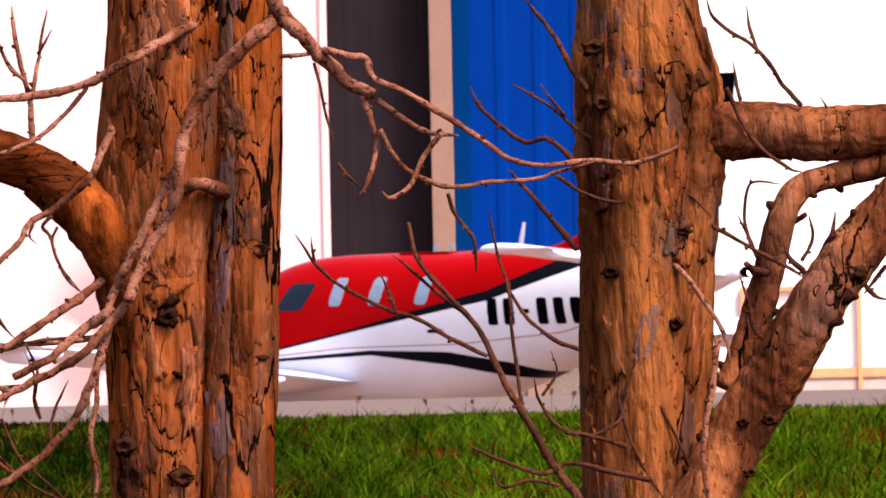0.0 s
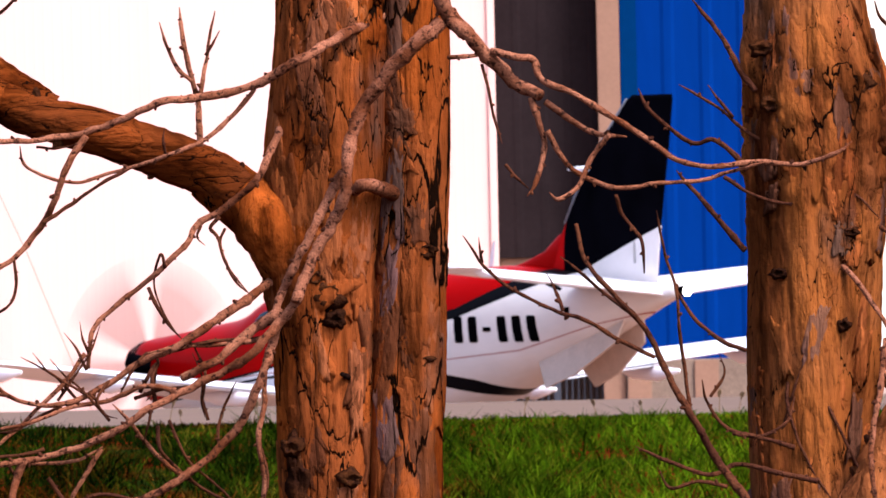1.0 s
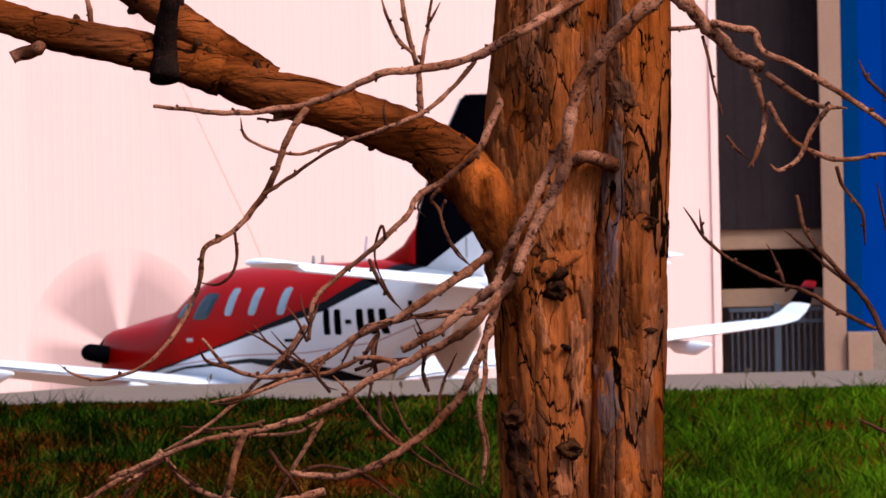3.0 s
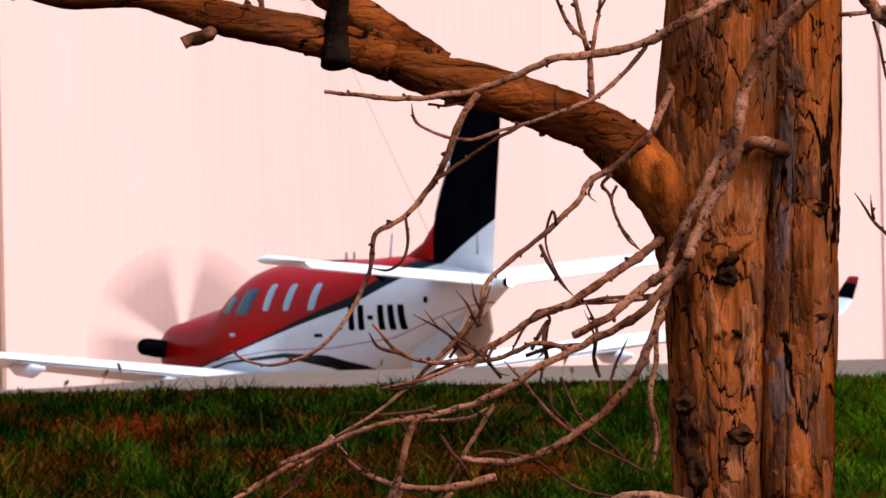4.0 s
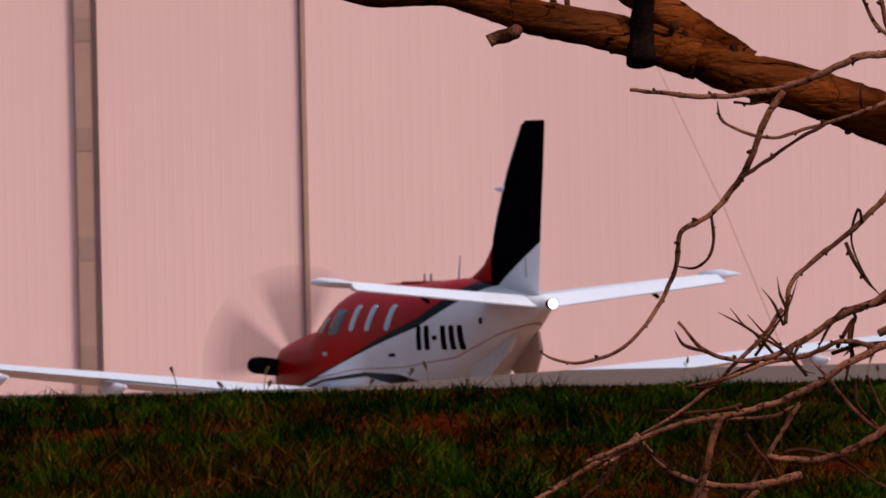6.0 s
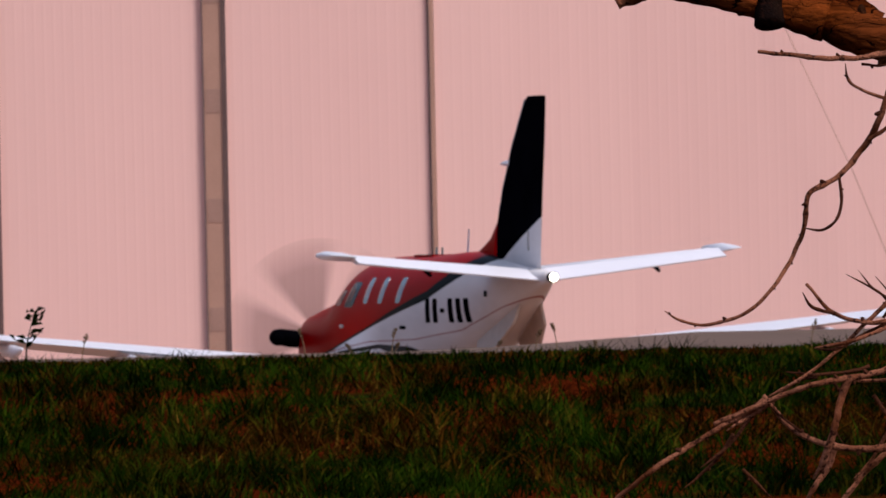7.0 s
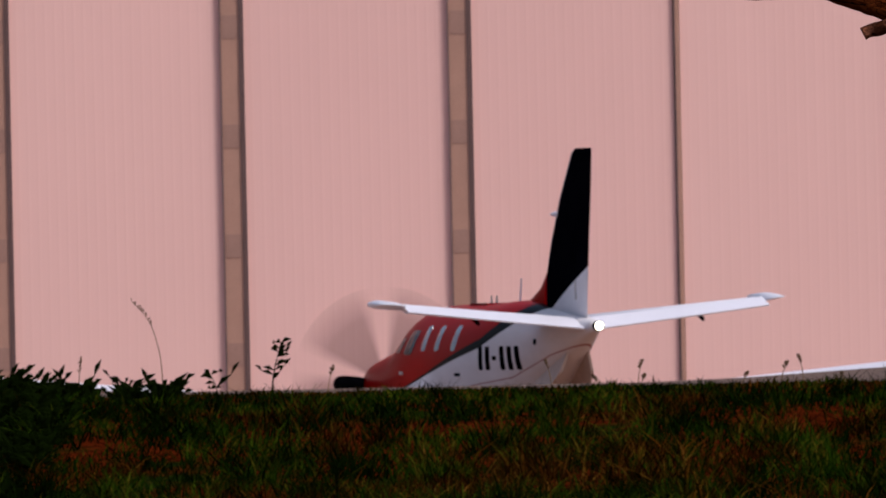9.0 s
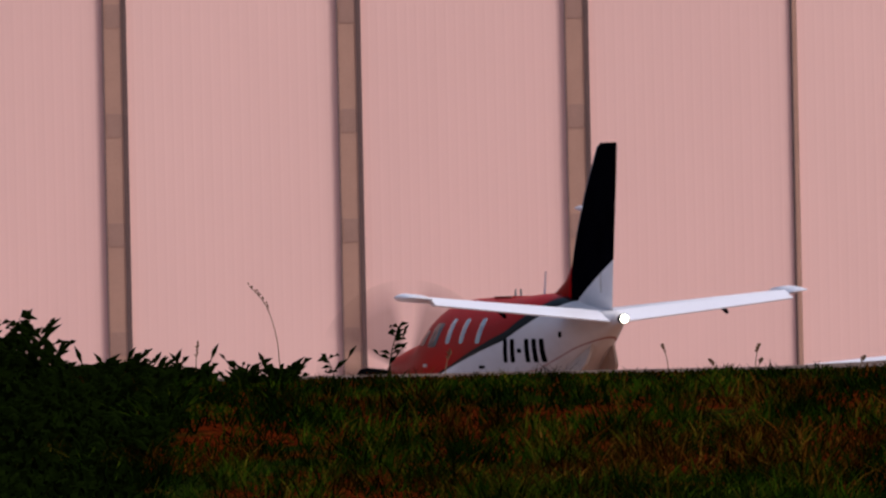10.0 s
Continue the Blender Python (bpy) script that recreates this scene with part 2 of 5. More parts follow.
def livery_material():
    """Red over white, parted by a black sweep, with a second sweep over the wing root."""
    m = Mat("aircraft_livery", 0.3, 0, 0.008)
    sep = m.t.nodes.new("ShaderNodeSeparateXYZ")
    m.link(m.co.outputs["Object"], sep.inputs[0])
    along = m.math("DIVIDE", m.math("ADD", sep.outputs[1], 7.0), 11.0)

    def edge(*pts):
        n = m.t.nodes.new("ShaderNodeFloatCurve")
        c = n.mapping.curves[0]
        while len(c.points) < len(pts):
            c.points.new(0.5, 0.5)
        for p, (y, z) in zip(c.points, pts):
            p.location = ((y + 7.0) / 11.0, z / 4.0)
            p.handle_type = "VECTOR"
        n.mapping.update()
        m.link(along, n.inputs["Value"])
        return m.math("MULTIPLY", n.outputs[0], 4.0)

    z = sep.outputs[2]
    red_low = edge((-7, 3.4), (-5.2, 2.72), (-4.4, 2.46), (-3.2, 2.06), (-1.0, 1.66), (0.4, 1.45), (2.0, 1.24), (3.4, 1.08), (4, 1.0))
    black_low = edge((-7, 3.2), (-5.2, 2.50), (-4.4, 2.27), (-3.2, 1.95), (-1.0, 1.63), (0.4, 1.425), (2.0, 1.21), (3.4, 1.06), (4, 0.98))
    sweep_up = edge((-7, 0.8), (-4.1, 1.10), (-3.4, 1.30), (-2.6, 1.42), (-1.4, 1.45), (0.4, 1.37), (2.2, 1.17), (3.4, 1.04), (4, 0.9))
    sweep_low = edge((-7, 0.7), (-4.1, 1.06), (-3.4, 1.14), (-2.6, 1.28), (-1.4, 1.40), (0.4, 1.34), (2.2, 1.14), (3.4, 1.02), (4, 0.88))
    line = edge((-7, 2.1), (-5.4, 1.86), (-4.2, 1.60), (-2.8, 1.50), (-1, 1.48), (1, 1.36), (4, 1.0))
    is_red = m.math("GREATER_THAN", z, red_low)
    is_black = m.math("GREATER_THAN", z, black_low)
    sweep = m.math("MULTIPLY", m.math("LESS_THAN", z, sweep_up), m.math("GREATER_THAN", z, sweep_low))
    hair = m.math("LESS_THAN", m.math("ABSOLUTE", m.math("SUBTRACT", z, line)), 0.006)
    grime = m.noise(3, (1, 0.3, 1), 4)
    white = m.ramp(grime, (0.3, (0.56, 0.54, 0.57)), (0.65, (0.64, 0.62, 0.66)))
    col = m.mix(hair, white, (0.28, 0.10, 0.10))
    col = m.mix(sweep, col, (0.004, 0.004, 0.006))
    col = m.mix(is_black, col, (0.004, 0.004, 0.006))
    col = m.mix(is_red, col, m.ramp(grime, (0.3, (0.245, 0.0006, 0.001)), (0.7, (0.285, 0.001, 0.0014))))
    m.colour(col)
    return m.m


def fin_material():
    m = Mat("fin_livery", 0.6, 0, 0.0)
    sep = m.t.nodes.new("ShaderNodeSeparateXYZ")
    m.link(m.co.outputs["Object"], sep.inputs[0])
    y, z = sep.outputs[1], sep.outputs[2]
    split = m.math("ADD", m.math("MULTIPLY", y, -0.33), 0.79)
    black = m.math("GREATER_THAN", z, split)
    red = m.math("GREATER_THAN", y, -4.60)
    f = m.noise(2, (1, 1, 1), 4)
    col = m.mix(black, m.ramp(f, (0.3, (0.56, 0.54, 0.57)), (0.7, (0.64, 0.62, 0.66))), m.ramp(f, (0.3, (0.001, 0.001, 0.002)), (0.7, (0.002, 0.002, 0.004))))
    col = m.mix(red, col, (0.40, 0.006, 0.007))
    m.colour(col)
    return m.m


LIVERY, FIN = livery_material(), fin_material()


# ---- mesh helpers ----
def mesh_of(name, bm, material, smooth=True):
    me = bpy.data.meshes.new(name)
    bmesh.ops.recalc_face_normals(bm, faces=bm.faces)
    bm.to_mesh(me)
    bm.free()
    for mat in material if isinstance(material, (list, tuple)) else [material]:
        me.materials.append(mat)
    if smooth:
        me.polygons.foreach_set("use_smooth", [True] * len(me.polygons))
    return me


def part(name, bm, material, parent=None, label="", smooth=False):
    ob = new(name, mesh_of(name, bm, material, smooth))
    if parent:
        ob.parent = parent
    if label:
        tagged(ob, label)
    return ob


def thing(name, label, category, m=None, group="", kind=""):
    ob = new(name)
    ob.empty_display_size = 0.2
    if m is not None:
        ob.matrix_basis = m
    return tagged(ob, label, category, group, kind)


def box(bm, lo, hi, bevel=0.0):
    c = [(a + b) / 2 for a, b in zip(lo, hi)]
    s = [b - a for a, b in zip(lo, hi)]
    r = bmesh.ops.create_cube(bm, size=1.0, matrix=Matrix.Translation(c) @ Matrix.Diagonal((*s, 1)))
    if bevel:
        edges = list({e for v in r["verts"] for e in v.link_edges})
        bmesh.ops.bevel(bm, geom=edges, offset=bevel, segments=2, affect="EDGES", profile=0.6)
    return bm


def boxed(lo, hi, bevel=0.0):
    return box(bmesh.new(), lo, hi, bevel)


def loft(bm, rings, cap=True):
    """Joins rings of equally many points into a skin."""
    vs = [[bm.verts.new(p) for p in ring] for ring in rings]
    n = len(vs[0])
    for a, b in zip(vs, vs[1:]):
        for i in range(n):
            bm.faces.new((a[i], a[(i + 1) % n], b[(i + 1) % n], b[i]))
    if cap:
        bm.faces.new(vs[0])
        bm.faces.new(vs[-1])
    return bm


def tube(bm, pts, radii, sides=8, wobble=0.0, seed=0.0):
    """A round rod along points, whose outline wavers a little."""
    pts = [Vector(p) for p in pts]
    rings = []
    side = Vector((0, 1, 0))
    for i, p in enumerate(pts):
        d = (pts[min(i + 1, len(pts) - 1)] - pts[max(i - 1, 0)]).normalized()
        u = side - d * side.dot(d)
        u = u.normalized() if u.length > 1e-4 else d.orthogonal().normalized()
        w = d.cross(u)
        ring = []
        for k in range(sides):
            a = 2 * math.pi * k / sides
            o = u * math.cos(a) + w * math.sin(a)
            r = radii[i]
            if wobble:
                q = p + o * r
                r *= 1 + wobble * noise.noise(Vector((q.x * 22 + seed, q.y * 22, q.z * 22)))
            ring.append(p + o * r)
        rings.append(ring)
    return loft(bm, rings)


def spline(pts, step):
    """Points along a smooth curve through the given ones (all components)."""
    pts = [np.array(p, float) for p in pts]
    ext = [2 * pts[0] - pts[1], *pts, 2 * pts[-1] - pts[-2]]
    out = []
    for i in range(1, len(ext) - 2):
        a, b, c, d = ext[i - 1:i + 3]
        n = max(2, int(np.linalg.norm(c[:3] - b[:3]) / step))
        for k in range(n):
            t = k / n
            out.append(0.5 * (2 * b + (c - a) * t + (2 * a - 5 * b + 4 * c - d) * t * t + (3 * b - a - 3 * c + d) * t ** 3))
    out.append(pts[-1])
    return out


# ---- ground ----
RIDGE_Y = 170.0


def ground_height(x, y):
    lump = noise.noise(Vector((x * 0.5, y * 0.35, 0.3)))
    if y < RIDGE_Y - 9:
        return 0.05 * lump
    if y < RIDGE_Y:
        t = (y - RIDGE_Y + 9) / 9
        return 0.93 * (t * t * (3 - 2 * t) * 0.5 + 0.5 * t) + 0.07 * lump * (1 - t)
    west = min(1.0, max(0.0, (-6.0 - x) / 2.0)) * min(1.0, max(0.0, (y - RIDGE_Y) / 8.0))
    return 0.93 - 0.0004 * (min(y, 205.0) - RIDGE_Y) - 0.11 * west


def apron_height(x, y):
    """The apron beyond the strip falls gently away and to the west."""
    return APRON_Z0 + APRON_ZX * x + APRON_ZY * (y - 285)


APRON_Z0, APRON_ZX, APRON_ZY = -0.685, 0.0, -0.0265


def far_height(x, y):
    xc, yc = max(-24.0, min(6.0, x)), max(255.0, min(318.0, y))
    low = apron_height(xc, yc)
    if y <= 205:
        return ground_height(x, y)
    if y < 240:
        t = (y - 205) / 35
        return ground_height(x, 204.9) * (1 - t) + low * t
    return low


def build_ground():
    bm = bmesh.new()
    xs = [-3000, -600, -200, -80, -40] + [-26 + 0.8 * i for i in range(46)] + [14, 20, 40, 80, 200, 600, 3000]
    ys = [-400, -60, -10, 20, 60, 100, 130, 150, 158] + [161 + 0.6 * i for i in range(16)] + [171, 173, 176, 182, 190, 200, 205, 212, 220, 230, 240] + [250 + 6 * i for i in range(14)] + [345, 380, 500, 900, 2000, 4500]
    grid = [[bm.verts.new((x, y, far_height(x, y))) for x in xs] for y in ys]
    for j in range(len(ys) - 1):
        for i in range(len(xs) - 1):
            f = bm.faces.new((grid[j][i], grid[j][i + 1], grid[j + 1][i + 1], grid[j + 1][i]))
            ym = (ys[j] + ys[j + 1]) / 2
            f.material_index = 0 if ym < RIDGE_Y + 0.9 else (1 if ym < 235 else 2)
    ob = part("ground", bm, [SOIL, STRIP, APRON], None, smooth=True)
    return tagged(ob, "grassy bank, dusty strip and pale concrete apron beyond", "ground", kind="structure")


build_ground()


def build_grass():
    """Blades of grass on the bank, thick at the crest."""
    rng = random.Random(4)
    verts, faces = [], []
    def blade(x, y, h, w, lean):
        z = ground_height(x, y) - 0.01
        a = rng.uniform(0, math.pi)
        dx, dy = math.cos(a) * w, math.sin(a) * w
        bx, by = rng.gauss(0, lean) * h, rng.gauss(0, lean) * h
        k = len(verts)
        verts.extend(((x - dx, y - dy, z), (x + dx, y + dy, z), (x + bx * 0.4 + dx * 0.7, y + by * 0.4, z + h * 0.6), (x + bx * 0.4 - dx * 0.7, y + by * 0.4, z + h * 0.6), (x + bx, y + by, z + h)))
        faces.extend(((k, k + 1, k + 2, k + 3), (k + 3, k + 2, k + 4)))
    for i in range(95000):
        x = rng.uniform(-14.5, 4.2)
        y = RIDGE_Y + 0.5 - 9.3 * rng.random() ** 1.25
        clump = 0.5 + 0.5 * noise.noise(Vector((x * 1.6, y * 1.0, 2)))
        bare = noise.noise(Vector((x * 0.8, y * 0.75, 9))) + 0.45 * noise.noise(Vector((x * 2.6, y * 1.9, 4)))
        if bare > 0.26 and y < RIDGE_Y - 1.6 and rng.random() < min(0.95, 0.6 + 3 * (bare - 0.26)):
            continue
        edge = min(1.0, max(0.0, (RIDGE_Y + 0.3 - y) / 1.8))
        tuft = max(0.0, noise.noise(Vector((x * 3.1, y * 2.2, 21))))
        blade(x, y, (0.04 + (0.12 * clump + 0.22 * tuft) * rng.random()) * (0.25 + 0.75 * edge), rng.uniform(0.004, 0.010), 0.6)
    for i in range(260):
        # tall arching tufts, straw among the green
        tx, ty = rng.uniform(-14.5, 4.2), RIDGE_Y - 2.6 - 6.2 * rng.random()
        big = rng.uniform(0.45, 0.85)
        for k in range(46):
            blade(tx + rng.gauss(0, 0.10), ty + rng.gauss(0, 0.10), big * rng.uniform(0.18, 0.42), rng.uniform(0.004, 0.009), 0.85)
    for i in range(420):
        tx, ty = rng.uniform(-14.5, 4.2), RIDGE_Y - 1.3 - 7.4 * rng.random()
        big = rng.uniform(0.5, 1.0)
        for k in range(34):
            blade(tx + rng.gauss(0, 0.07), ty + rng.gauss(0, 0.09), big * rng.uniform(0.12, 0.30), rng.uniform(0.004, 0.008), 0.75)
    for i in range(5000):
        x = rng.uniform(-14.5, 4.2)
        clump = 0.5 + 0.5 * noise.noise(Vector((x * 2.1, 0, 5)))
        blade(x, RIDGE_Y + rng.uniform(-0.6, 0.5), 0.015 + 0.07 * clump ** 2 * rng.random(), rng.uniform(0.003, 0.006), 0.3)
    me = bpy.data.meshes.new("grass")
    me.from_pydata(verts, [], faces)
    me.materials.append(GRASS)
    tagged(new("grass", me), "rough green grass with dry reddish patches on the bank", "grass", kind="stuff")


build_grass()

# ---- hangar ----
WALL_Y = 340.0
BASE = -1.6
TOP = 9.5


def ribbed(x0, x1, z0, z1, y, depth=0.02, pitch=0.16):
    """A ribbed metal sheet facing the camera."""
    bm = bmesh.new()
    n = max(2, round((x1 - x0) / pitch))
    prof = []
    for i in range(n):
        a, w = x0 + (x1 - x0) * i / n, (x1 - x0) / n
        prof += [(a, 0), (a + w * 0.62, 0), (a + w * 0.72, -depth), (a + w * 0.9, -depth)]
    prof.append((x1, 0))
    for (xa, ya), (xb, yb) in zip(prof, prof[1:]):
        q = [bm.verts.new(p) for p in ((xa, y + ya, z0), (xb, y + yb, z0), (xb, y + yb, z1), (xa, y + ya, z1))]
        bm.faces.new(q)
    bm.faces.new([bm.verts.new(v) for v in ((x0, y + 0.12, z0), (x1, y + 0.12, z0), (x1, y + 0.12, z1), (x0, y + 0.12, z1))])
    return bm


def build_hangar():
    wall = tagged(new("wall_front"), "long hangar front of cream ribbed sheet leaves", "wall", kind="structure")
    posts = [-34.8, -31.74, -28.68, -25.62, -22.56, -19.41, -16.35]
    cuts = posts + [-13.44, -10.77, -8.40, -6.10, -3.80, -1.52]
    for i, (a, b) in enumerate(zip(cuts, cuts[1:])):
        pa = 0.15 if a in posts else (0.045 if a == -13.44 else 0.0)
        pb = 0.15 if b in posts else (0.045 if b == -13.44 else 0.0)
        part("panel", ribbed(a + pa, b - pb, BASE, TOP, WALL_Y, 0.0007, 0.13), CREAM_PALE if i % 3 == 1 else CREAM, wall)
    for x in posts:
        post = part("door_post", boxed((x - 0.15, WALL_Y - 0.06, BASE), (x + 0.15, WALL_Y + 0.2, TOP), 0.01), POST, wall, "brown steel post between the leaves")
        part("post_edge", boxed((x - 0.162, WALL_Y - 0.09, BASE), (x - 0.140, WALL_Y - 0.05, TOP)), POST_EDGE, post)
        part("post_edge", boxed((x + 0.105, WALL_Y - 0.09, BASE), (x + 0.125, WALL_Y - 0.05, TOP)), POST_EDGE, post)
        part("post_edge", boxed((x + 0.14, WALL_Y - 0.09, BASE), (x + 0.165, WALL_Y - 0.05, TOP)), POST_EDGE, post)
        for z in (2.16, 3.63, 5.1, 6.6, 0.7):
            part("splice_plate", boxed((x - 0.125, WALL_Y - 0.066, z - 0.16), (x + 0.095, WALL_Y - 0.058, z + 0.16), 0.002), SPLICE, post)
    seam = part("seam_cover", boxed((-13.455, WALL_Y - 0.05, BASE), (-13.40, WALL_Y + 0.15, TOP), 0.008), POST, wall)
    part("seam_edge", boxed((-13.470, WALL_Y - 0.07, BASE), (-13.454, WALL_Y - 0.03, TOP)), POST_EDGE, seam)
    part("wall_backing", boxed((-38, WALL_Y + 0.25, BASE), (-1.6, WALL_Y + 0.4, TOP)), DARK, wall)
    part("jamb", boxed((-1.60, WALL_Y - 0.04, BASE), (-1.50, WALL_Y + 0.45, TOP), 0.01), CREAM, wall, "cream door jamb")
    col = part("column", boxed((-0.13, WALL_Y - 0.10, BASE), (0.17, WALL_Y + 0.35, TOP), 0.015), TAN, wall, "tan painted column beside the doorway")
    part("door_leaf", ribbed(0.40, 2.95, BASE, TOP, WALL_Y - 0.02, 0.02, 0.5), BLUE, wall, "bright blue steel door leaf")
    part("door_trim", boxed((0.175, WALL_Y - 0.07, BASE), (0.40, WALL_Y + 0.1, TOP), 0.01), BLUE_EDGE, wall, "deeper blue door trim")
    part("plinth", boxed((0.18, WALL_Y - 0.16, BASE), (2.95, WALL_Y - 0.075, 0.92), 0.01), plain("stained_plinth", (0.16, 0.115, 0.095), 0.9, vary=0.3, scale=2.5), wall, "stained grey-brown plinth")
    for px in (0.35, 1.25, 2.2):
        part("plinth_pier", boxed((px - 0.16, WALL_Y - 0.20, BASE), (px + 0.16, WALL_Y - 0.161, 0.90), 0.01), TAN, wall)
    part("end_post", boxed((2.95, WALL_Y - 0.1, BASE), (3.2, WALL_Y + 0.3, TOP), 0.015), WHITEWALL, wall)
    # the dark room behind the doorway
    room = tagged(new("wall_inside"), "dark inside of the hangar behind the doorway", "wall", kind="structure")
    # added panel: its dark colour stands in for the dim inside above the beam
    part("shutter", ribbed(-1.5, -0.12, 2.32, TOP, WALL_Y + 0.45, 0.008, 0.36), plain("grey_brown_dim_panel", (0.016, 0.0115, 0.0135), 0.9, spec=0.0, vary=0.25, scale=1.2), room, "dark grey-brown ribbed panel added for the dim upper doorway")
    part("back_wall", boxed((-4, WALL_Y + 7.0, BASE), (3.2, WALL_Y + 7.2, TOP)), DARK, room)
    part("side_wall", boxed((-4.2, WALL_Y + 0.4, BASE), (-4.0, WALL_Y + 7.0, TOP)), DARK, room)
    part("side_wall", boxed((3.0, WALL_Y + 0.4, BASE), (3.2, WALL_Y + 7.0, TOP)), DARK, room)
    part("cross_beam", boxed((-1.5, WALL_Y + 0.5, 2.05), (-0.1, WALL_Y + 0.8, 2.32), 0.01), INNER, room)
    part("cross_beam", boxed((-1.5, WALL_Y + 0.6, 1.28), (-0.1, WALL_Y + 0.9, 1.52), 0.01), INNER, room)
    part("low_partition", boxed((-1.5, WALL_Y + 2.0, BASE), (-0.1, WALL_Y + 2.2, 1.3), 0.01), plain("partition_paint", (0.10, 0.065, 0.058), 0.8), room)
    roof = tagged(new("ceiling", mesh_of("ceiling", boxed((-38, WALL_Y + 0.0, TOP), (3.2, WALL_Y + 25, TOP + 0.2)), POST, False)), "flat hangar roof", "roof", kind="structure")
    fence = thing("iron_fence", "dark iron railing fence across the doorway", "fence", pose(0, WALL_Y + 0.25, 0))
    for z in (1.24, 1.08, 0.2):
        part("rail", boxed((-1.40, -0.02, z - 0.025), (-0.14, 0.02, z + 0.025)), IRON, fence)
    for i in range(16):
        x = -1.36 + 0.081 * i
        part("bar", boxed((x - 0.009, -0.009, BASE), (x + 0.009, 0.009, 1.26)), IRON, fence)
    part("post", boxed((-0.80, -0.05, BASE), (-0.71, 0.05, 1.33), 0.01), IRON, fence)


build_hangar()


def build_far_side():
    """White sheds and a dusty yard east of the hangar, far away in the glare."""
    shed = thing("white_shed", "white shed with a faded orange frame, far off, its tall wall standing in for white sky", "shed", pose(6.5, 420, -1.6))
    # wall raised well above a shed's height to fill in for the white sky
    part("wall", boxed((-3.4, 0, 0), (14, 8, 11.5)), WHITEWALL, shed)
    part("roof", boxed((-3.6, -0.3, 11.5), (14.2, 8.3, 11.8), 0.03), WHITEWALL, shed)
    frame_part = part("gate_frame", boxed((-1.6, -0.12, 3.35), (0.4, -0.02, 3.42)), ORANGE, shed)
    part("frame_post", boxed((-1.6, -0.12, 0), (-1.53, -0.02, 3.35)), ORANGE, shed)
    part("frame_post", boxed((0.33, -0.12, 0), (0.4, -0.02, 3.35)), ORANGE, shed)
    # added band in the grey-pink of the yard's ground, set against the wall
    part("ground_band", boxed((-3.2, -0.05, 0), (12, 0.0, 1.86), 0.01), plain("grey_pink_ground", (0.42, 0.33, 0.30), 0.9, vary=0.2, scale=0.9), shed, "grey-pink band at the wall's foot, standing in for the yard's ground")
    for a, b in ((-2.4, -1.1), (-0.7, 1.9), (2.3, 2.9), (3.6, 6.4)):
        part("stripe", boxed((a, -0.09, 1.90), (b, -0.02, 2.06), 0.01), ORANGE, shed)


build_far_side()

cable = tagged(new("stay_cable", mesh_of("stay_cable", tube(bmesh.new(), [(-9.42, WALL_Y - 0.02, 6.1), (-7.8, WALL_Y - 0.5, 2.5), (-6.2, WALL_Y - 1.0, -1.6)], [0.007] * 3, 6), POST)), "thin stay cable running down from the hangar front", "cable")


# ---- aircraft ----
def section(y, zc, hw, hh, n=40, power=2.3):
    ring = []
    for k in range(n):
        a = 2 * math.pi * k / n
        c, s = math.cos(a), math.sin(a)
        ring.append((hw * math.copysign(abs(c) ** (2 / power), c), y, zc + hh * math.copysign(abs(s) ** (2 / power), s)))
    return ring


def foil(chord, thick, n=14):
    """A wing section: (back from the leading edge, up)."""
    up, low = [], []
    for i in range(n + 1):
        t = (1 - math.cos(math.pi * i / n)) / 2
        h = thick * 5 * (0.2969 * t ** 0.5 - 0.126 * t - 0.3516 * t * t + 0.2843 * t ** 3 - 0.1015 * t ** 4)
        up.append((t * chord, h * chord))
        low.append((t * chord, -0.7 * h * chord))
    return up + low[-2:0:-1]


def surface(stations):
    """A wing-like skin through stations (span x, leading y, z, chord, thickness)."""
    return loft(bmesh.new(), [[(x, y - b, z + u) for b, u in foil(c, t)] for x, y, z, c, t in stations])


def upright(stations):
    """A fin-like skin through stations (height z, leading y, chord, thickness)."""
    rings = []
    for z, y, c, t in stations:
        f = foil(c, t)
        half = len(f) // 2
        ring = []
        for i, (b, u) in enumerate(f):
            ring.append((u if i <= half else u / 0.7, y - b, z))
        rings.append(ring)
    return loft(bmesh.new(), rings)


def disc(bm, x, y, z, r, width, n=24):
    """A wheel-like drum whose axle runs along x."""
    rings = []
    for s, q in ((-1, 0.78), (-0.8, 0.97), (0, 1.0), (0.8, 0.97), (1, 0.78)):
        rings.append([(x + s * width / 2, y + r * q * math.cos(2 * math.pi * k / n), z + r * q * math.sin(2 * math.pi * k / n)) for k in range(n)])
    return loft(bm, rings)


def on_side(y, z, side=-1):
    """The skin of the fuselage at a station and height, on one side."""
    st = sorted(HULL)
    ys = [s[0] for s in st]
    zc, hw, hh = (float(np.interp(y, ys, [s[i] for s in st])) for i in (1, 2, 3))
    q = min(0.999, abs(z - zc) / hh)
    return side * hw * (1 - q ** 2.3) ** (1 / 2.3)


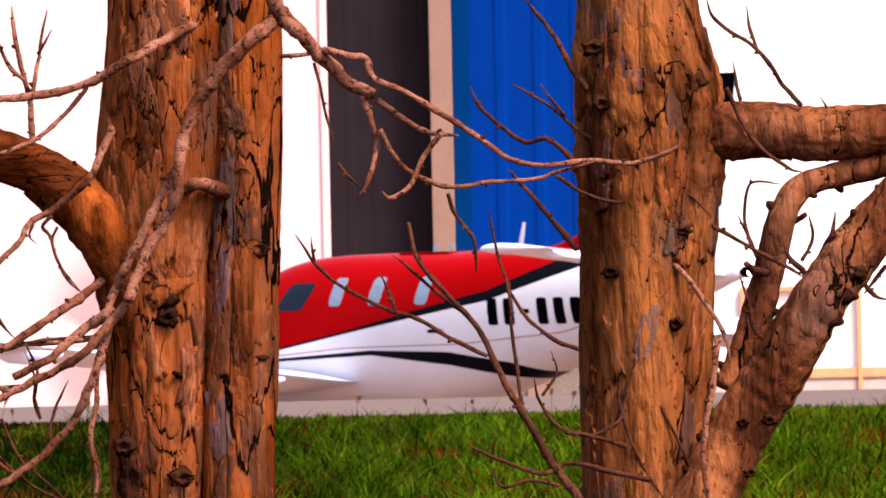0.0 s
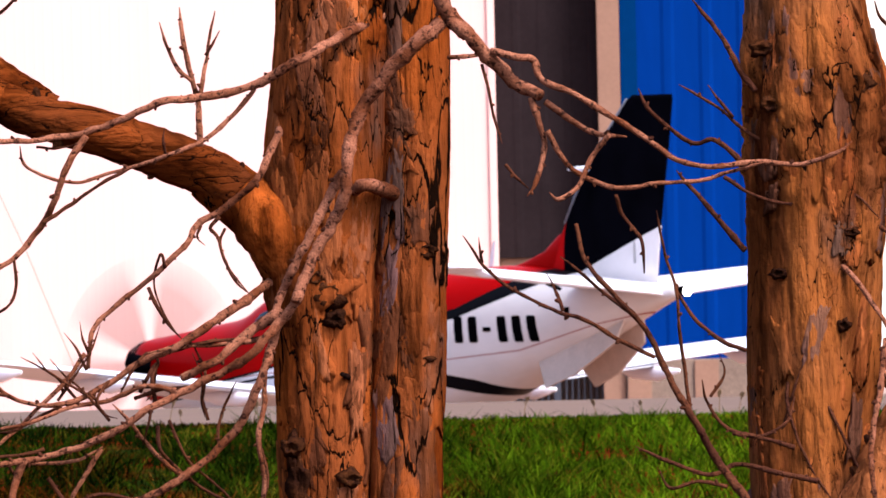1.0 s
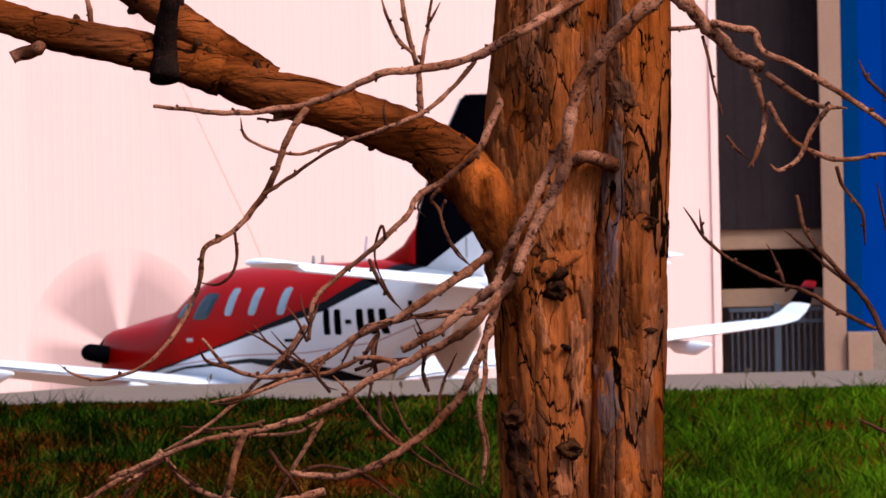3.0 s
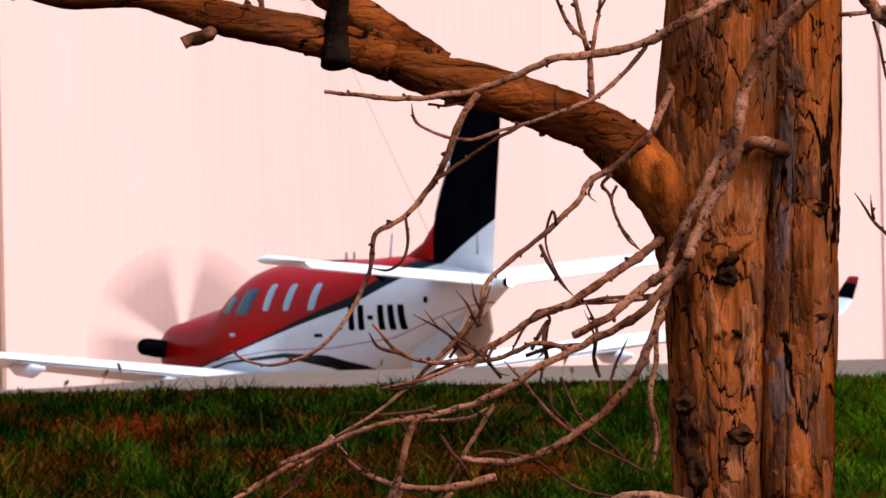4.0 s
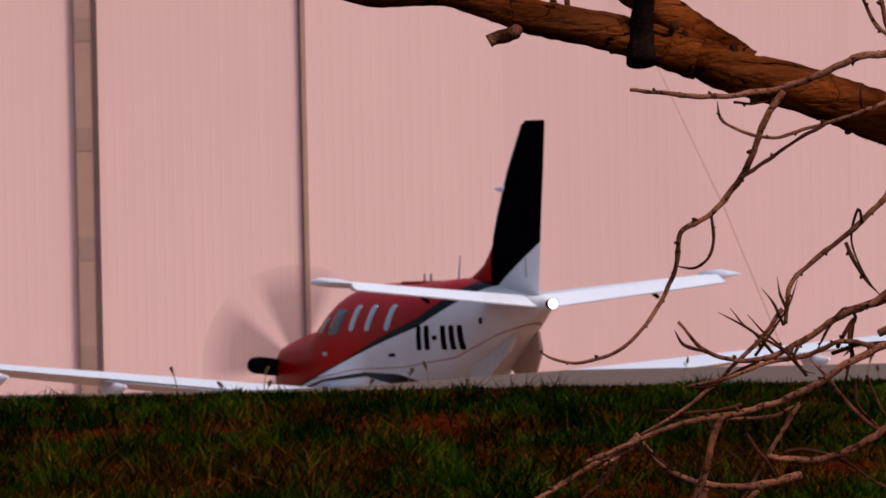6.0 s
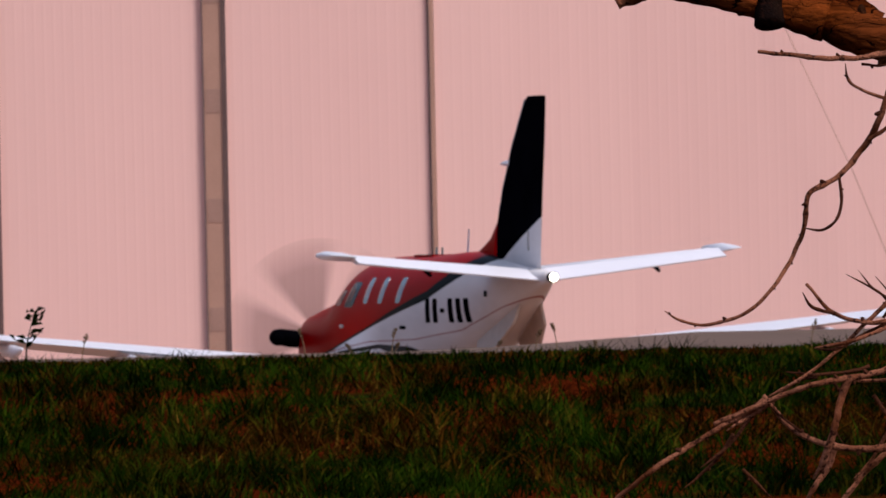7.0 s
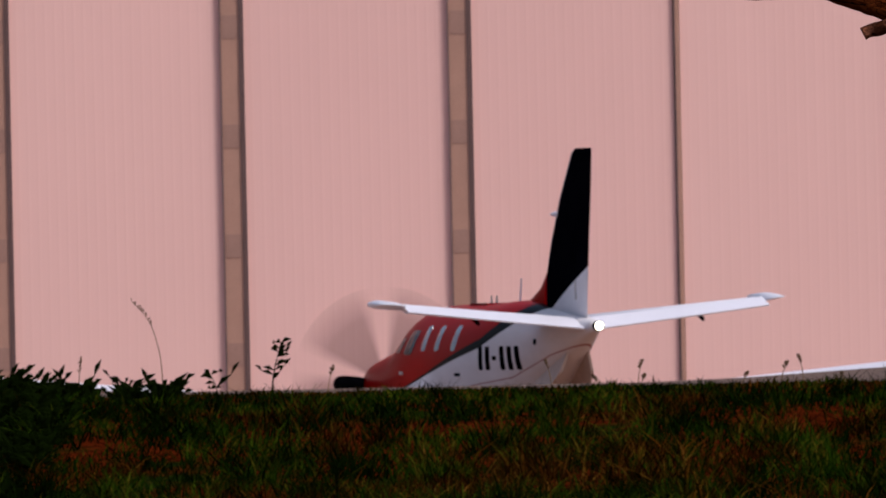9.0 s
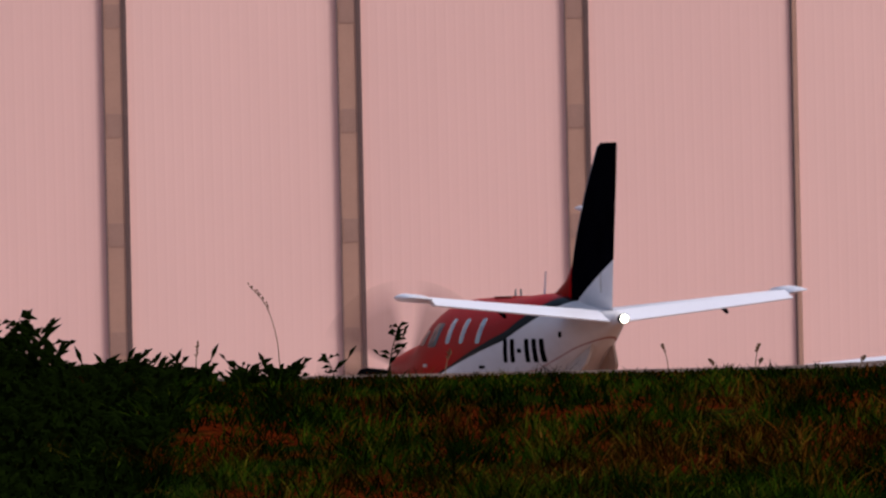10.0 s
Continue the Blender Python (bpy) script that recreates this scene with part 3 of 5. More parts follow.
HULL = [
    (3.46, 1.50, 0.24, 0.25), (3.40, 1.485, 0.30, 0.31), (3.10, 1.43, 0.39, 0.39), (2.60, 1.42, 0.475, 0.455), (2.00, 1.42, 0.54, 0.52),
    (1.45, 1.43, 0.585, 0.575), (1.10, 1.465, 0.605, 0.625), (0.70, 1.55, 0.62, 0.72), (0.30, 1.605, 0.635, 0.785), (-0.20, 1.632, 0.64, 0.817),
    (-1.00, 1.640, 0.64, 0.825), (-2.00, 1.655, 0.63, 0.81), (-2.80, 1.71, 0.59, 0.77), (-3.60, 1.82, 0.51, 0.68), (-4.40, 1.93, 0.41, 0.53),
    (-5.20, 2.02, 0.29, 0.36), (-5.90, 2.10, 0.19, 0.21), (-6.45, 2.17, 0.10, 0.10), (-6.68, 2.19, 0.05, 0.06),
]


def patch(y0, y1, z0, z1, proud, side=-1, round_by=0.3, ny=8, nz=8, slant=0.0):
    """A small rounded plate that follows the fuselage's side."""
    bm = bmesh.new()
    cy, cz, hy, hz = (y0 + y1) / 2, (z0 + z1) / 2, (y1 - y0) / 2, (z1 - z0) / 2
    rim_out, rim_in, rim_mid = [], [], []
    n = 28
    for k in range(n):
        a = 2 * math.pi * k / n
        c, s = math.cos(a), math.sin(a)
        p = 2 / (2 + 6 * (1 - round_by))
        dy, dz = hy * math.copysign(abs(c) ** p, c), hz * math.copysign(abs(s) ** p, s)
        for lst, f, o in ((rim_in, 1.0, -0.01), (rim_mid, 1.0, proud), (rim_out, 0.5, proud + 0.004)):
            yy, zz = cy + dy * f + slant * dz * f, cz + dz * f
            lst.append((on_side(yy, zz, side) + side * o, yy, zz))
    return loft(bm, [rim_in, rim_mid, rim_out])


def build_aircraft():
    plane = thing("aircraft", "red, white and black single-engine turboprop aircraft taxiing away", "aircraft")
    hull = part("fuselage", loft(bmesh.new(), [section(*s) for s in spline(sorted(HULL, reverse=True), 0.12)]), LIVERY, plane, "red over white fuselage with a black sweep", True)
    # cabin and cockpit windows on both sides
    for side in (-1, 1):
        for y in (-0.82, -1.45, -2.20):
            part("cabin_window", patch(y - 0.10, y + 0.10, 1.92, 2.22, 0.004, side, 0.6, slant=-0.10), WINDOW, hull)
        part("cockpit_window", patch(-0.36, 0.08, 1.88, 2.17, 0.004, side, 0.35, slant=-0.6), SCREEN, hull)
        part("windscreen", patch(0.26, 0.60, 1.90, 2.08, 0.004, side, 0.4, slant=-1.0), SCREEN, hull)
        part("door_handle", patch(0.10, 0.26, 1.64, 1.68, 0.01, side, 0.4), METAL, hull)
    # registration marks, left blank as bars
    w = 1.42 / 6.0
    for k, (a, h) in enumerate(((0, 0.28), (1, 0.28), (2, 0.05), (3, 0.28), (4, 0.28), (5, 0.28))):
        y1 = -3.18 - a * w
        part("marking_bar", patch(y1 - (0.175 if h > 0.1 else 0.16), y1 - 0.03, 1.83 - h / 2, 1.83 + h / 2, 0.003, -1, 0.05, slant=0.12), BLACK, hull)
    part("vent", patch(-2.55, -2.32, 1.62, 1.66, 0.006, -1, 0.3), BLACK, hull)
    part("vent", patch(-5.05, -4.97, 1.98, 2.05, 0.006, -1, 0.5), BLACK, hull)
    # wings
    for s in (-1, 1):
        st = [(s * 0.3, 0.85, 1.09, 1.95, 0.15), (s * 0.75, 0.80, 1.14, 1.85, 0.15), (s * 3.4, 0.42, 1.42, 1.45, 0.14), (s * 5.7, 0.05, 1.66, 1.08, 0.12), (s * 6.05, -0.05, 1.70, 0.98, 0.11)]
        wing = part("wing", surface(st), WHITE, plane, "white wing", True)
        wl = [(s * 6.05, -0.05, 1.70, 0.98, 0.10), (s * 6.2, -0.18, 1.74, 0.85, 0.09), (s * 6.29, -0.34, 1.82, 0.70, 0.09), (s * 6.34, -0.48, 1.91, 0.58, 0.09)]
        part("winglet", surface(wl), WHITE, wing, "", True)
        wt = [(s * 6.34, -0.48, 1.91, 0.58, 0.09), (s * 6.39, -0.66, 2.08, 0.42, 0.09)]
        part("winglet_band", surface(wt), BLACK, wing, "black band of the winglet", True)
        wt = [(s * 6.39, -0.66, 2.08, 0.42, 0.09), (s * 6.41, -0.76, 2.16, 0.32, 0.09)]
        part("winglet_tip", surface(wt), DARK_RED, wing, "dark red winglet tip", True)
        for x, z in ((1.9, 1.19), (3.5, 1.36), (4.9, 1.50)):
            bm = loft(bmesh.new(), [section(y, z + dz, w2, h2, 12, 2) for y, dz, w2, h2 in ((-0.3, 0.02, 0.01, 0.02), (-0.6, -0.03, 0.045, 0.07), (-1.1, -0.05, 0.05, 0.08), (-1.5, -0.02, 0.012, 0.02))])
            bmesh.ops.translate(bm, verts=bm.verts, vec=(s * x, 0, 0))
            part("flap_fairing", bm, WHITE, wing, "", True)
        fl = [(s * 0.8, -0.78, 1.115, 0.34, 0.10), (s * 3.6, -0.80, 1.41, 0.27, 0.10)]
        part("flap", surface(fl), WHITE, wing, "", True)
        # main gear
        leg = part("main_gear_leg", tube(bmesh.new(), [(s * 1.55, -0.45, 1.1), (s * 1.62, -0.48, 0.25)], [0.05, 0.04], 10), METAL, plane)
        wheel = part("wheel", disc(bmesh.new(), s * 1.72, -0.48, 0.22, 0.22, 0.16), RUBBER, leg, "", True)
        part("gear_door", boxed((s * 1.50 - 0.01, -0.68, 0.45), (s * 1.50 + 0.01, -0.24, 1.0), 0.006), WHITE, leg)
        # stabiliser, its tip horn, and the belly strakes
        st = [(s * 0.02, -5.05, 2.25, 1.0, 0.11), (s * 1.22, -5.24, 2.36, 0.82, 0.11), (s * 2.18, -5.40, 2.45, 0.64, 0.12)]
        stab = part("tailplane", surface(st), WHITE, plane, "white tailplane", True)
        horn = [(s * 2.18, -5.24, 2.462, 1.08, 0.11), (s * 2.34, -5.22, 2.480, 1.08, 0.11), (s * 2.40, -5.30, 2.485, 0.92, 0.09), (s * 2.425, -5.42, 2.488, 0.70, 0.05)]
        part("tip_horn", surface(horn), WHITE, stab, "", True)
        # the elevator droops behind its hinge
        rings = []
        for x, y, z, c, drop in ((0.10, -6.02, 2.258, 0.50, 0.095), (1.25, -6.04, 2.365, 0.42, 0.075), (2.17, -6.03, 2.455, 0.34, 0.060)):
            rings.append([(s * x, y, z + 0.035), (s * x, y - c * 0.5, z + 0.012 - drop * 0.42), (s * x, y - c, z - drop), (s * x, y - c + 0.01, z - drop - 0.014), (s * x, y - c * 0.5, z - 0.045 - drop * 0.5), (s * x, y, z - 0.035)])
        part("elevator", loft(bmesh.new(), rings), WHITE, stab, "drooping white elevator")
        bm = tube(bmesh.new(), [(s * 1.35, -6.20, 2.30), (s * 1.35, -6.42, 2.24)], [0.028, 0.022], 8)
        part("trim_fairing", bm, BLACK, stab)
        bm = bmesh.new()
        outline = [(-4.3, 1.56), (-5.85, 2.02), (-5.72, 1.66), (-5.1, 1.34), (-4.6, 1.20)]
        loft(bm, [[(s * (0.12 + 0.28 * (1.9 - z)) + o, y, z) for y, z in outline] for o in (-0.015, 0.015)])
        part("ventral_strake", bm, STRAKE, plane, "pale strake under the tail, the ground's brown bounce put into its colour")
    # fin
    st = [(2.20, -4.20, 2.05, 0.06), (2.48, -4.30, 1.98, 0.07), (2.72, -4.42, 1.90, 0.08), (3.2, -4.76, 1.65, 0.08), (3.7, -5.19, 1.33, 0.08), (4.215, -5.76, 0.85, 0.08), (4.262, -5.85, 0.75, 0.05)]
    fin = part("fin", upright(st), FIN, plane, "black swept fin with a white lower rudder", True)
    part("dorsal_fillet", upright([(2.20, -2.7, 2.2, 0.03), (2.43, -3.2, 1.7, 0.05), (2.52, -3.72, 1.2, 0.07), (2.64, -4.15, 0.8, 0.09), (2.82, -4.45, 0.5, 0.12)]), RED, fin, "", True)
    part("rudder_gap", boxed((-0.052, -5.90, 2.5), (0.052, -5.892, 2.72), 0), METAL, fin)
    part("fin_probe", tube(bmesh.new(), [(0, -5.1, 3.50), (0, -4.80, 3.50), (0, -4.62, 3.50)], [0.036, 0.03, 0.01], 8), WHITE, fin)
    # thin blue-grey strip that paints the reflection on the fin's front edge
    part("fin_edge_sheen", tube(bmesh.new(), [(0, -4.56, 2.93), (0, -4.75, 3.2), (0, -5.18, 3.7), (0, -5.75, 4.215)], [0.022, 0.024, 0.022, 0.018], 8), plain("grey_edge_sheen", (0.10, 0.11, 0.15), 0.5), fin, "blue-grey strip painting the reflection along the leading edge", True)
    # tail lamp
    part("lamp_rim", tube(bmesh.new(), [(0, -6.66, 2.19), (0, -6.80, 2.19)], [0.052, 0.062], 20), BLACK, plane)
    bm = bmesh.new()
    bmesh.ops.create_uvsphere(bm, u_segments=20, v_segments=12, radius=0.050, matrix=Matrix.Translation((0.0, -6.80, 2.19)))
    part("tail_lamp", bm, LAMP, plane, "bright white tail lamp", True)
    # aerials on the cabin roof
    part("aerial", upright([(2.40, -3.05, 0.10, 0.2), (2.76, -3.17, 0.05, 0.2)]), WHITE, plane)
    for y in (-1.7, -1.95):
        part("aerial", upright([(2.43, y, 0.12, 0.2), (2.56, y - 0.03, 0.06, 0.2)]), METAL, plane)
    part("escape_hatch_line", boxed((-0.16, -2.15, 2.440), (0.16, -1.35, 2.475), 0.004), DARK_RED, plane)
    # exhausts at the nose
    for s in (-1, 1):
        ex = tube(bmesh.new(), [(s * 0.34, 2.98, 1.50), (s * 0.50, 2.95, 1.52), (s * 0.66, 2.84, 1.54), (s * 0.76, 2.66, 1.54), (s * 0.80, 2.46, 1.53)], [0.10, 0.105, 0.10, 0.095, 0.09], 14)
        part("exhaust", ex, BLACK, plane, "sooty black exhaust stack", True)
    # nose gear
    leg = part("nose_gear_leg", tube(bmesh.new(), [(0, 2.3, 1.0), (0, 2.4, 0.2)], [0.045, 0.035], 10), METAL, plane)
    part("wheel", disc(bmesh.new(), 0, 2.42, 0.19, 0.19, 0.13), RUBBER, leg, "", True)
    # propeller: hub with five smeared blades
    prop = part("propeller", loft(bmesh.new(), [[(r * math.cos(2 * math.pi * k / 24), y, r * math.sin(2 * math.pi * k / 24)) for k in range(24)] for y, r in ((-0.10, 0.25), (0.08, 0.235), (0.25, 0.18), (0.38, 0.10), (0.44, 0.02))]), BLACK, plane, "black spinner with turning blades", True)
    prop.matrix_basis = pose(0, 3.50, 1.54)
    for k in range(5):
        verts, faces = [], []
        na, nr = 24, 6
        for i in range(na + 1):
            a = radians(-36 + 72 * i / na)
            for j in range(nr + 1):
                r = 0.2 + 0.955 * j / nr
                verts.append((r * math.cos(a), 0.0, r * math.sin(a)))
        for i in range(na):
            for j in range(nr):
                q = i * (nr + 1) + j
                faces.append((q, q + 1, q + nr + 2, q + nr + 1))
        me = bpy.data.meshes.new("blade")
        me.from_pydata(verts, [], faces)
        me.update()
        me.materials.append(SMEAR)
        ob = new("blade", me)
        ob.parent = prop
        ob.matrix_basis = Matrix.Rotation(radians(-72 * k), 4, "Y")
        tagged(ob, "blade smeared by its turning")
    return plane, prop


aircraft, propeller = build_aircraft()

# ---- trees ----
TREE_Y = 55.0
sapling_tree = None


def trunk(tree, stations, depth=0.0, seed=0.0, bark=BARK, burl=None):
    """A barky trunk through stations (x, z, radius), down to the ground."""
    x0, z0, r0 = stations[-1]
    full = [*stations, (x0 + 0.01, 0.6, r0 * 1.1), (x0 + 0.02, 0.15, r0 * 1.3), (x0 + 0.02, -0.05, r0 * 1.6)]
    line = spline([(x, depth, z, r) for x, z, r in full], 0.011)
    n = 150
    rings = []
    for x, y, z, r in line:
        ring = []
        for k in range(n):
            a = 2 * math.pi * k / n
            c, s = math.cos(a), math.sin(a)
            p = Vector((c * 1.3 + seed, s * 1.3, z * 1.6))
            big = 0.09 * noise.noise(p * 1.4) + 0.05 * noise.noise(Vector((c * 3 + seed, s * 3, z * 2.2)))
            ridge = abs(noise.noise(Vector((c * 4.2 + seed + 0.25 * noise.noise(p * 4), s * 4.2, z * 2.6))))
            groove = -0.09 * max(0.0, 1 - ridge / 0.035) * max(0.0, min(1.0, 0.5 + 2.2 * noise.noise(p * 1.1)))
            fine = 0.018 * noise.noise(Vector((c * 16 + seed, s * 16, z * 18))) + 0.012 * noise.noise(Vector((c * 9, s * 9 + seed, z * 60)))
            lump = 0.0
            if burl:
                near = max(0.0, 1 - ((z - burl[0]) / burl[1]) ** 2)
                lump = near * burl[2] * (noise.noise(Vector((c * 3 + seed, s * 3, z * 13))) + 0.7 * abs(noise.noise(Vector((c * 6, s * 6 + seed, z * 27)))) + 0.3 * noise.noise(Vector((c * 15, s * 15 + seed, z * 60))))
            q = r * (1 + big + groove + fine + lump)
            ring.append((x + c * q, y + s * q, z))
        rings.append(ring)
    return part("trunk", loft(bmesh.new(), rings), bark, tree, "", True)


def flakes(tree, stations, depth, seed, count, shades, zone=(1.0, 2.65), turn=(-165, -15), grow_by=1.0):
    """Plates of bark that stand a little off the trunk, ragged at their edges."""
    rng = random.Random(seed)
    zs = [q[1] for q in stations][::-1]
    xs, rs = [q[0] for q in stations][::-1], [q[2] for q in stations][::-1]
    for i in range(count):
        z0, a0 = rng.uniform(*zone), radians(rng.uniform(*turn))
        hh, ww = grow_by * rng.uniform(0.025, 0.11), grow_by * rng.uniform(0.012, 0.034)
        lift, twist = rng.uniform(0.0015, 0.0045), rng.uniform(-0.3, 0.3)
        k0 = rng.uniform(0, 90)
        rings = []
        for f, o in ((1.03, -0.008), (1.0, lift), (0.9, lift + 0.0015), (0.5, lift + 0.001), (0.05, lift)):
            ring = []
            for k in range(30):
                t = 2 * math.pi * k / 30
                c, q = math.cos(t), math.sin(t)
                rag = 1 + 0.5 * noise.noise(Vector((1.3 * c + k0, 1.3 * q, 0))) + 0.5 * noise.noise(Vector((4 * c + k0, 4 * q, 4))) + 0.3 * noise.noise(Vector((11 * c + k0, 11 * q, 7)))
                dw = ww * f * rag * math.copysign(abs(c) ** 0.5, c)
                dh = hh * f * rag * math.copysign(abs(q) ** 0.6, q)
                z = z0 + dh
                r = float(np.interp(z, zs, rs)) * 1.0 + o + 0.002 * noise.noise(Vector((dw * 200 + k0, dh * 60, f)))
                a = a0 + (dw + twist * dh) / r
                ring.append((float(np.interp(z, zs, xs)) + r * math.cos(a), depth + r * math.sin(a), z))
            rings.append(ring)
        part("bark_plate", loft(bmesh.new(), rings), rng.choice(shades), tree, "", True)


def relief(pos, rad, seed, sides=56):
    """A stout limb's skin: long swellings, furrows along it, fine grain."""
    pos = [Vector(p) for p in pos]
    rings, run = [], 0.0
    side = Vector((0, 1, 0))
    for i, p in enumerate(pos):
        d = (pos[min(i + 1, len(pos) - 1)] - pos[max(i - 1, 0)]).normalized()
        u = (side - d * side.dot(d)).normalized()
        w = d.cross(u)
        run += (p - pos[i - 1]).length if i else 0.0
        ring = []
        for k in range(sides):
            a = 2 * math.pi * k / sides
            c, q = math.cos(a), math.sin(a)
            swell = 0.10 * noise.noise(Vector((c * 0.9 + seed, q * 0.9, run * 7))) + 0.03 * noise.noise(Vector((c * 2.2 + seed, q * 2.2, run * 12)))
            furrow = -0.08 * max(0.0, 1 - abs(noise.noise(Vector((c * 3.1 + seed, q * 3.1, run * 4)))) / 0.04)
            grain = 0.02 * noise.noise(Vector((c * 9, q * 9 + seed, run * 40)))
            ring.append(p + (u * c + w * q) * rad[i] * (1 + swell + furrow + grain))
        rings.append(ring)
    return loft(bmesh.new(), rings)


def grow(tree, kind, depth, r0, r1, *pts, base=None):
    """A limb, branch or twig through points of the tree's own upright plane, with scars and buds."""
    rng = random.Random(int(abs(pts[0][0]) * 7919 + abs(pts[0][1]) * 3571))
    n = len(pts)
    big = r0 > 0.03
    fine = kind == "twig" and r0 < 0.0066
    raw = []
    for i, (x, z) in enumerate(pts):
        y = depth + (0.0 if i == 0 else 0.02 * math.sin(1.7 * i + pts[0][0] * 9))
        if base is not None and i < 2:
            y = base if i == 0 else (base + 2 * depth) / 3
        raw.append((x, y, z, r0 + (r1 - r0) * i / (n - 1)))
    line = spline(raw, 0.008 if big else 0.007)
    jit = 0.0 if big else 0.3
    pos, rad = [], []
    for i, (x, y, z, r) in enumerate(line):
        w = r * jit
        pos.append((x + w * noise.noise(Vector((x * 30, z * 30, 3))), y, z + w * noise.noise(Vector((x * 30, z * 30, 7)))))
        k = 1 + 0.16 * noise.noise(Vector((x * 45, z * 45, r0 * 900)))
        if not big and i % 11 == 5:
            k += 0.16
        tip = min(1.0, 0.35 + (len(line) - 1 - i) * 0.12) if kind == "twig" else 1.0
        rad.append(r * (1 + (k - 1) * (0.5 if big else 1)) * (1.0 if big else 0.76) * tip)
    bm = relief(pos, rad, pts[0][0] * 5) if big else tube(bmesh.new(), pos, rad, 7 if fine else 10, 0.14, pts[0][0] * 3)
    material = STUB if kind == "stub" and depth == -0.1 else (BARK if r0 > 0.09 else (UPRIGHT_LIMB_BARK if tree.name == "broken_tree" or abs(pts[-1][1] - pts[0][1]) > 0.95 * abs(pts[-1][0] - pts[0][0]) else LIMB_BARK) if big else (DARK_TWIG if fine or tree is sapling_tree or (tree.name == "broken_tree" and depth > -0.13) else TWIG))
    ob = part(kind, bm, material, tree, "", True)
    # buds and broken spurs
    step = 9
    for i in range(3, len(pos) - 2, step):
        if rng.random() < 0.75:
            p, r = Vector(pos[i]), rad[i]
            d = (Vector(pos[i + 1]) - Vector(pos[i - 1])).normalized()
            o = (d.cross(Vector((0, 1, 0))) * rng.choice((-1, 1)) + Vector((0, -0.5 * rng.random(), 0)) + d * 0.5).normalized()
            size = (0.003 + 0.006 * rng.random() ** 2) if not big else 0.008 + 0.012 * rng.random()
            size = min(size, 1.3 * r + 0.002)
            bud = tube(bmesh.new(), [p + o * r * 0.6, p + o * (r + size * 0.5), p + o * (r + size)], [size * 0.8, size * 0.6, size * 0.25], 6)
            part("bud", bud, KNOT if big else DARK_TWIG, ob)
    return ob


def knot(tree, x, z, r, depth, trunk_r, tall=1.0):
    """A ragged dark scar where a branch has broken off; also stands for hollows."""
    y = depth - trunk_r * 0.985
    rings = []
    for q, o in ((1.5, 0.014), (1.1, 0.004), (0.8, 0.000), (0.6, 0.004), (0.35, 0.009), (0.05, 0.011)):
        ring = []
        for k in range(26):
            a = 2 * math.pi * k / 26
            w = 1 + 0.55 * noise.noise(Vector((x * 40 + 1.6 * math.cos(a), z * 40 + 1.6 * math.sin(a), q))) + 0.25 * noise.noise(Vector((x * 90 + 4 * math.cos(a), z * 90 + 4 * math.sin(a), q * 2)))
            ring.append((x + r * q * w * math.cos(a), y + o + 0.005 * noise.noise(Vector((k * 0.7, x * 50, q * 5))), z + tall * (0.8 + 0.5 * noise.noise(Vector((x * 70, z * 70, 0)))) * r * q * w * math.sin(a)))
        rings.append(ring)
    part("knot", loft(bmesh.new(), rings), KNOT, tree, "dark ragged scar of a lost branch, also used for dark hollows", True)


twin = thing("twin_tree", "bare twin-trunked tree with cracked orange-brown bark", "tree", pose(0, TREE_Y, 0))
STOUT = [(-0.587, 2.70, 0.1176), (-0.593, 2.365, 0.1225), (-0.62, 1.998, 0.1298), (-0.633, 1.778, 0.12), (-0.631, 1.631, 0.1102), (-0.631, 1.286, 0.0955), (-0.625, 1.141, 0.0955)]
SLIM = [(-0.404, 2.70, 0.078), (-0.416, 2.361, 0.078), (-0.425, 1.994, 0.080), (-0.447, 1.627, 0.083), (-0.463, 1.282, 0.087), (-0.466, 1.138, 0.087)]
trunk(twin, STOUT, 0.0, 3.1, BARK, (1.735, 0.13, 0.075))
trunk(twin, SLIM, 0.02, 8.7)
flakes(twin, STOUT, 0.0, 31, 80, (BARK, BARK, PALE_FLAKE, PALE_FLAKE, DARK_FLAKE))
flakes(twin, SLIM, 0.02, 36, 30, (BARK, BARK, PALE_FLAKE, DARK_FLAKE))
# grey wood strip; its dark plates paint the shadow gap between the trunks
flakes(twin, SLIM, 0.02, 33, 22, (GREY_FLAKE, DARK_FLAKE, DARK_FLAKE), turn=(-165, -110))
for kx, kz, kr in ((-0.612, 1.73, 0.026), (-0.598, 1.675, 0.017), (-0.638, 1.765, 0.015), (-0.70, 1.40, 0.018), (-0.57, 1.33, 0.02), (-0.665, 2.02, 0.012)):
    knot(twin, kx, kz, kr, 0.0, 0.128 if 1.6 < kz < 1.8 else 0.115)
# shallow scars whose dark colour gives the shade of deep rotten hollows, higher than wide
for kx, kz, kr, tall in ((-0.683, 1.324, 0.019, 2.6), (-0.696, 1.391, 0.012, 2.2), (-0.635, 1.635, 0.010, 3.6), (-0.672, 1.250, 0.016, 2.0)):
    knot(twin, kx, kz, kr, 0.0, 0.104, tall)
for kx, kz, kr in ((-0.405, 2.05, 0.015), (-0.40, 1.82, 0.019), (-0.415, 1.58, 0.018)):
    knot(twin, kx, kz, kr, 0.02, 0.080)
grow(twin, "limb", -0.03, 0.100, 0.056, (-0.600, 1.700), (-0.665, 1.790), (-0.735, 1.880), (-0.795, 1.940), (-0.868, 1.995))
grow(twin, "limb", -0.05, 0.0570, 0.0440, (-0.800, 1.945), (-0.865, 1.996), (-0.986, 2.049), (-1.092, 2.087), (-1.229, 2.126), (-1.311, 2.160), (-1.383, 2.191))
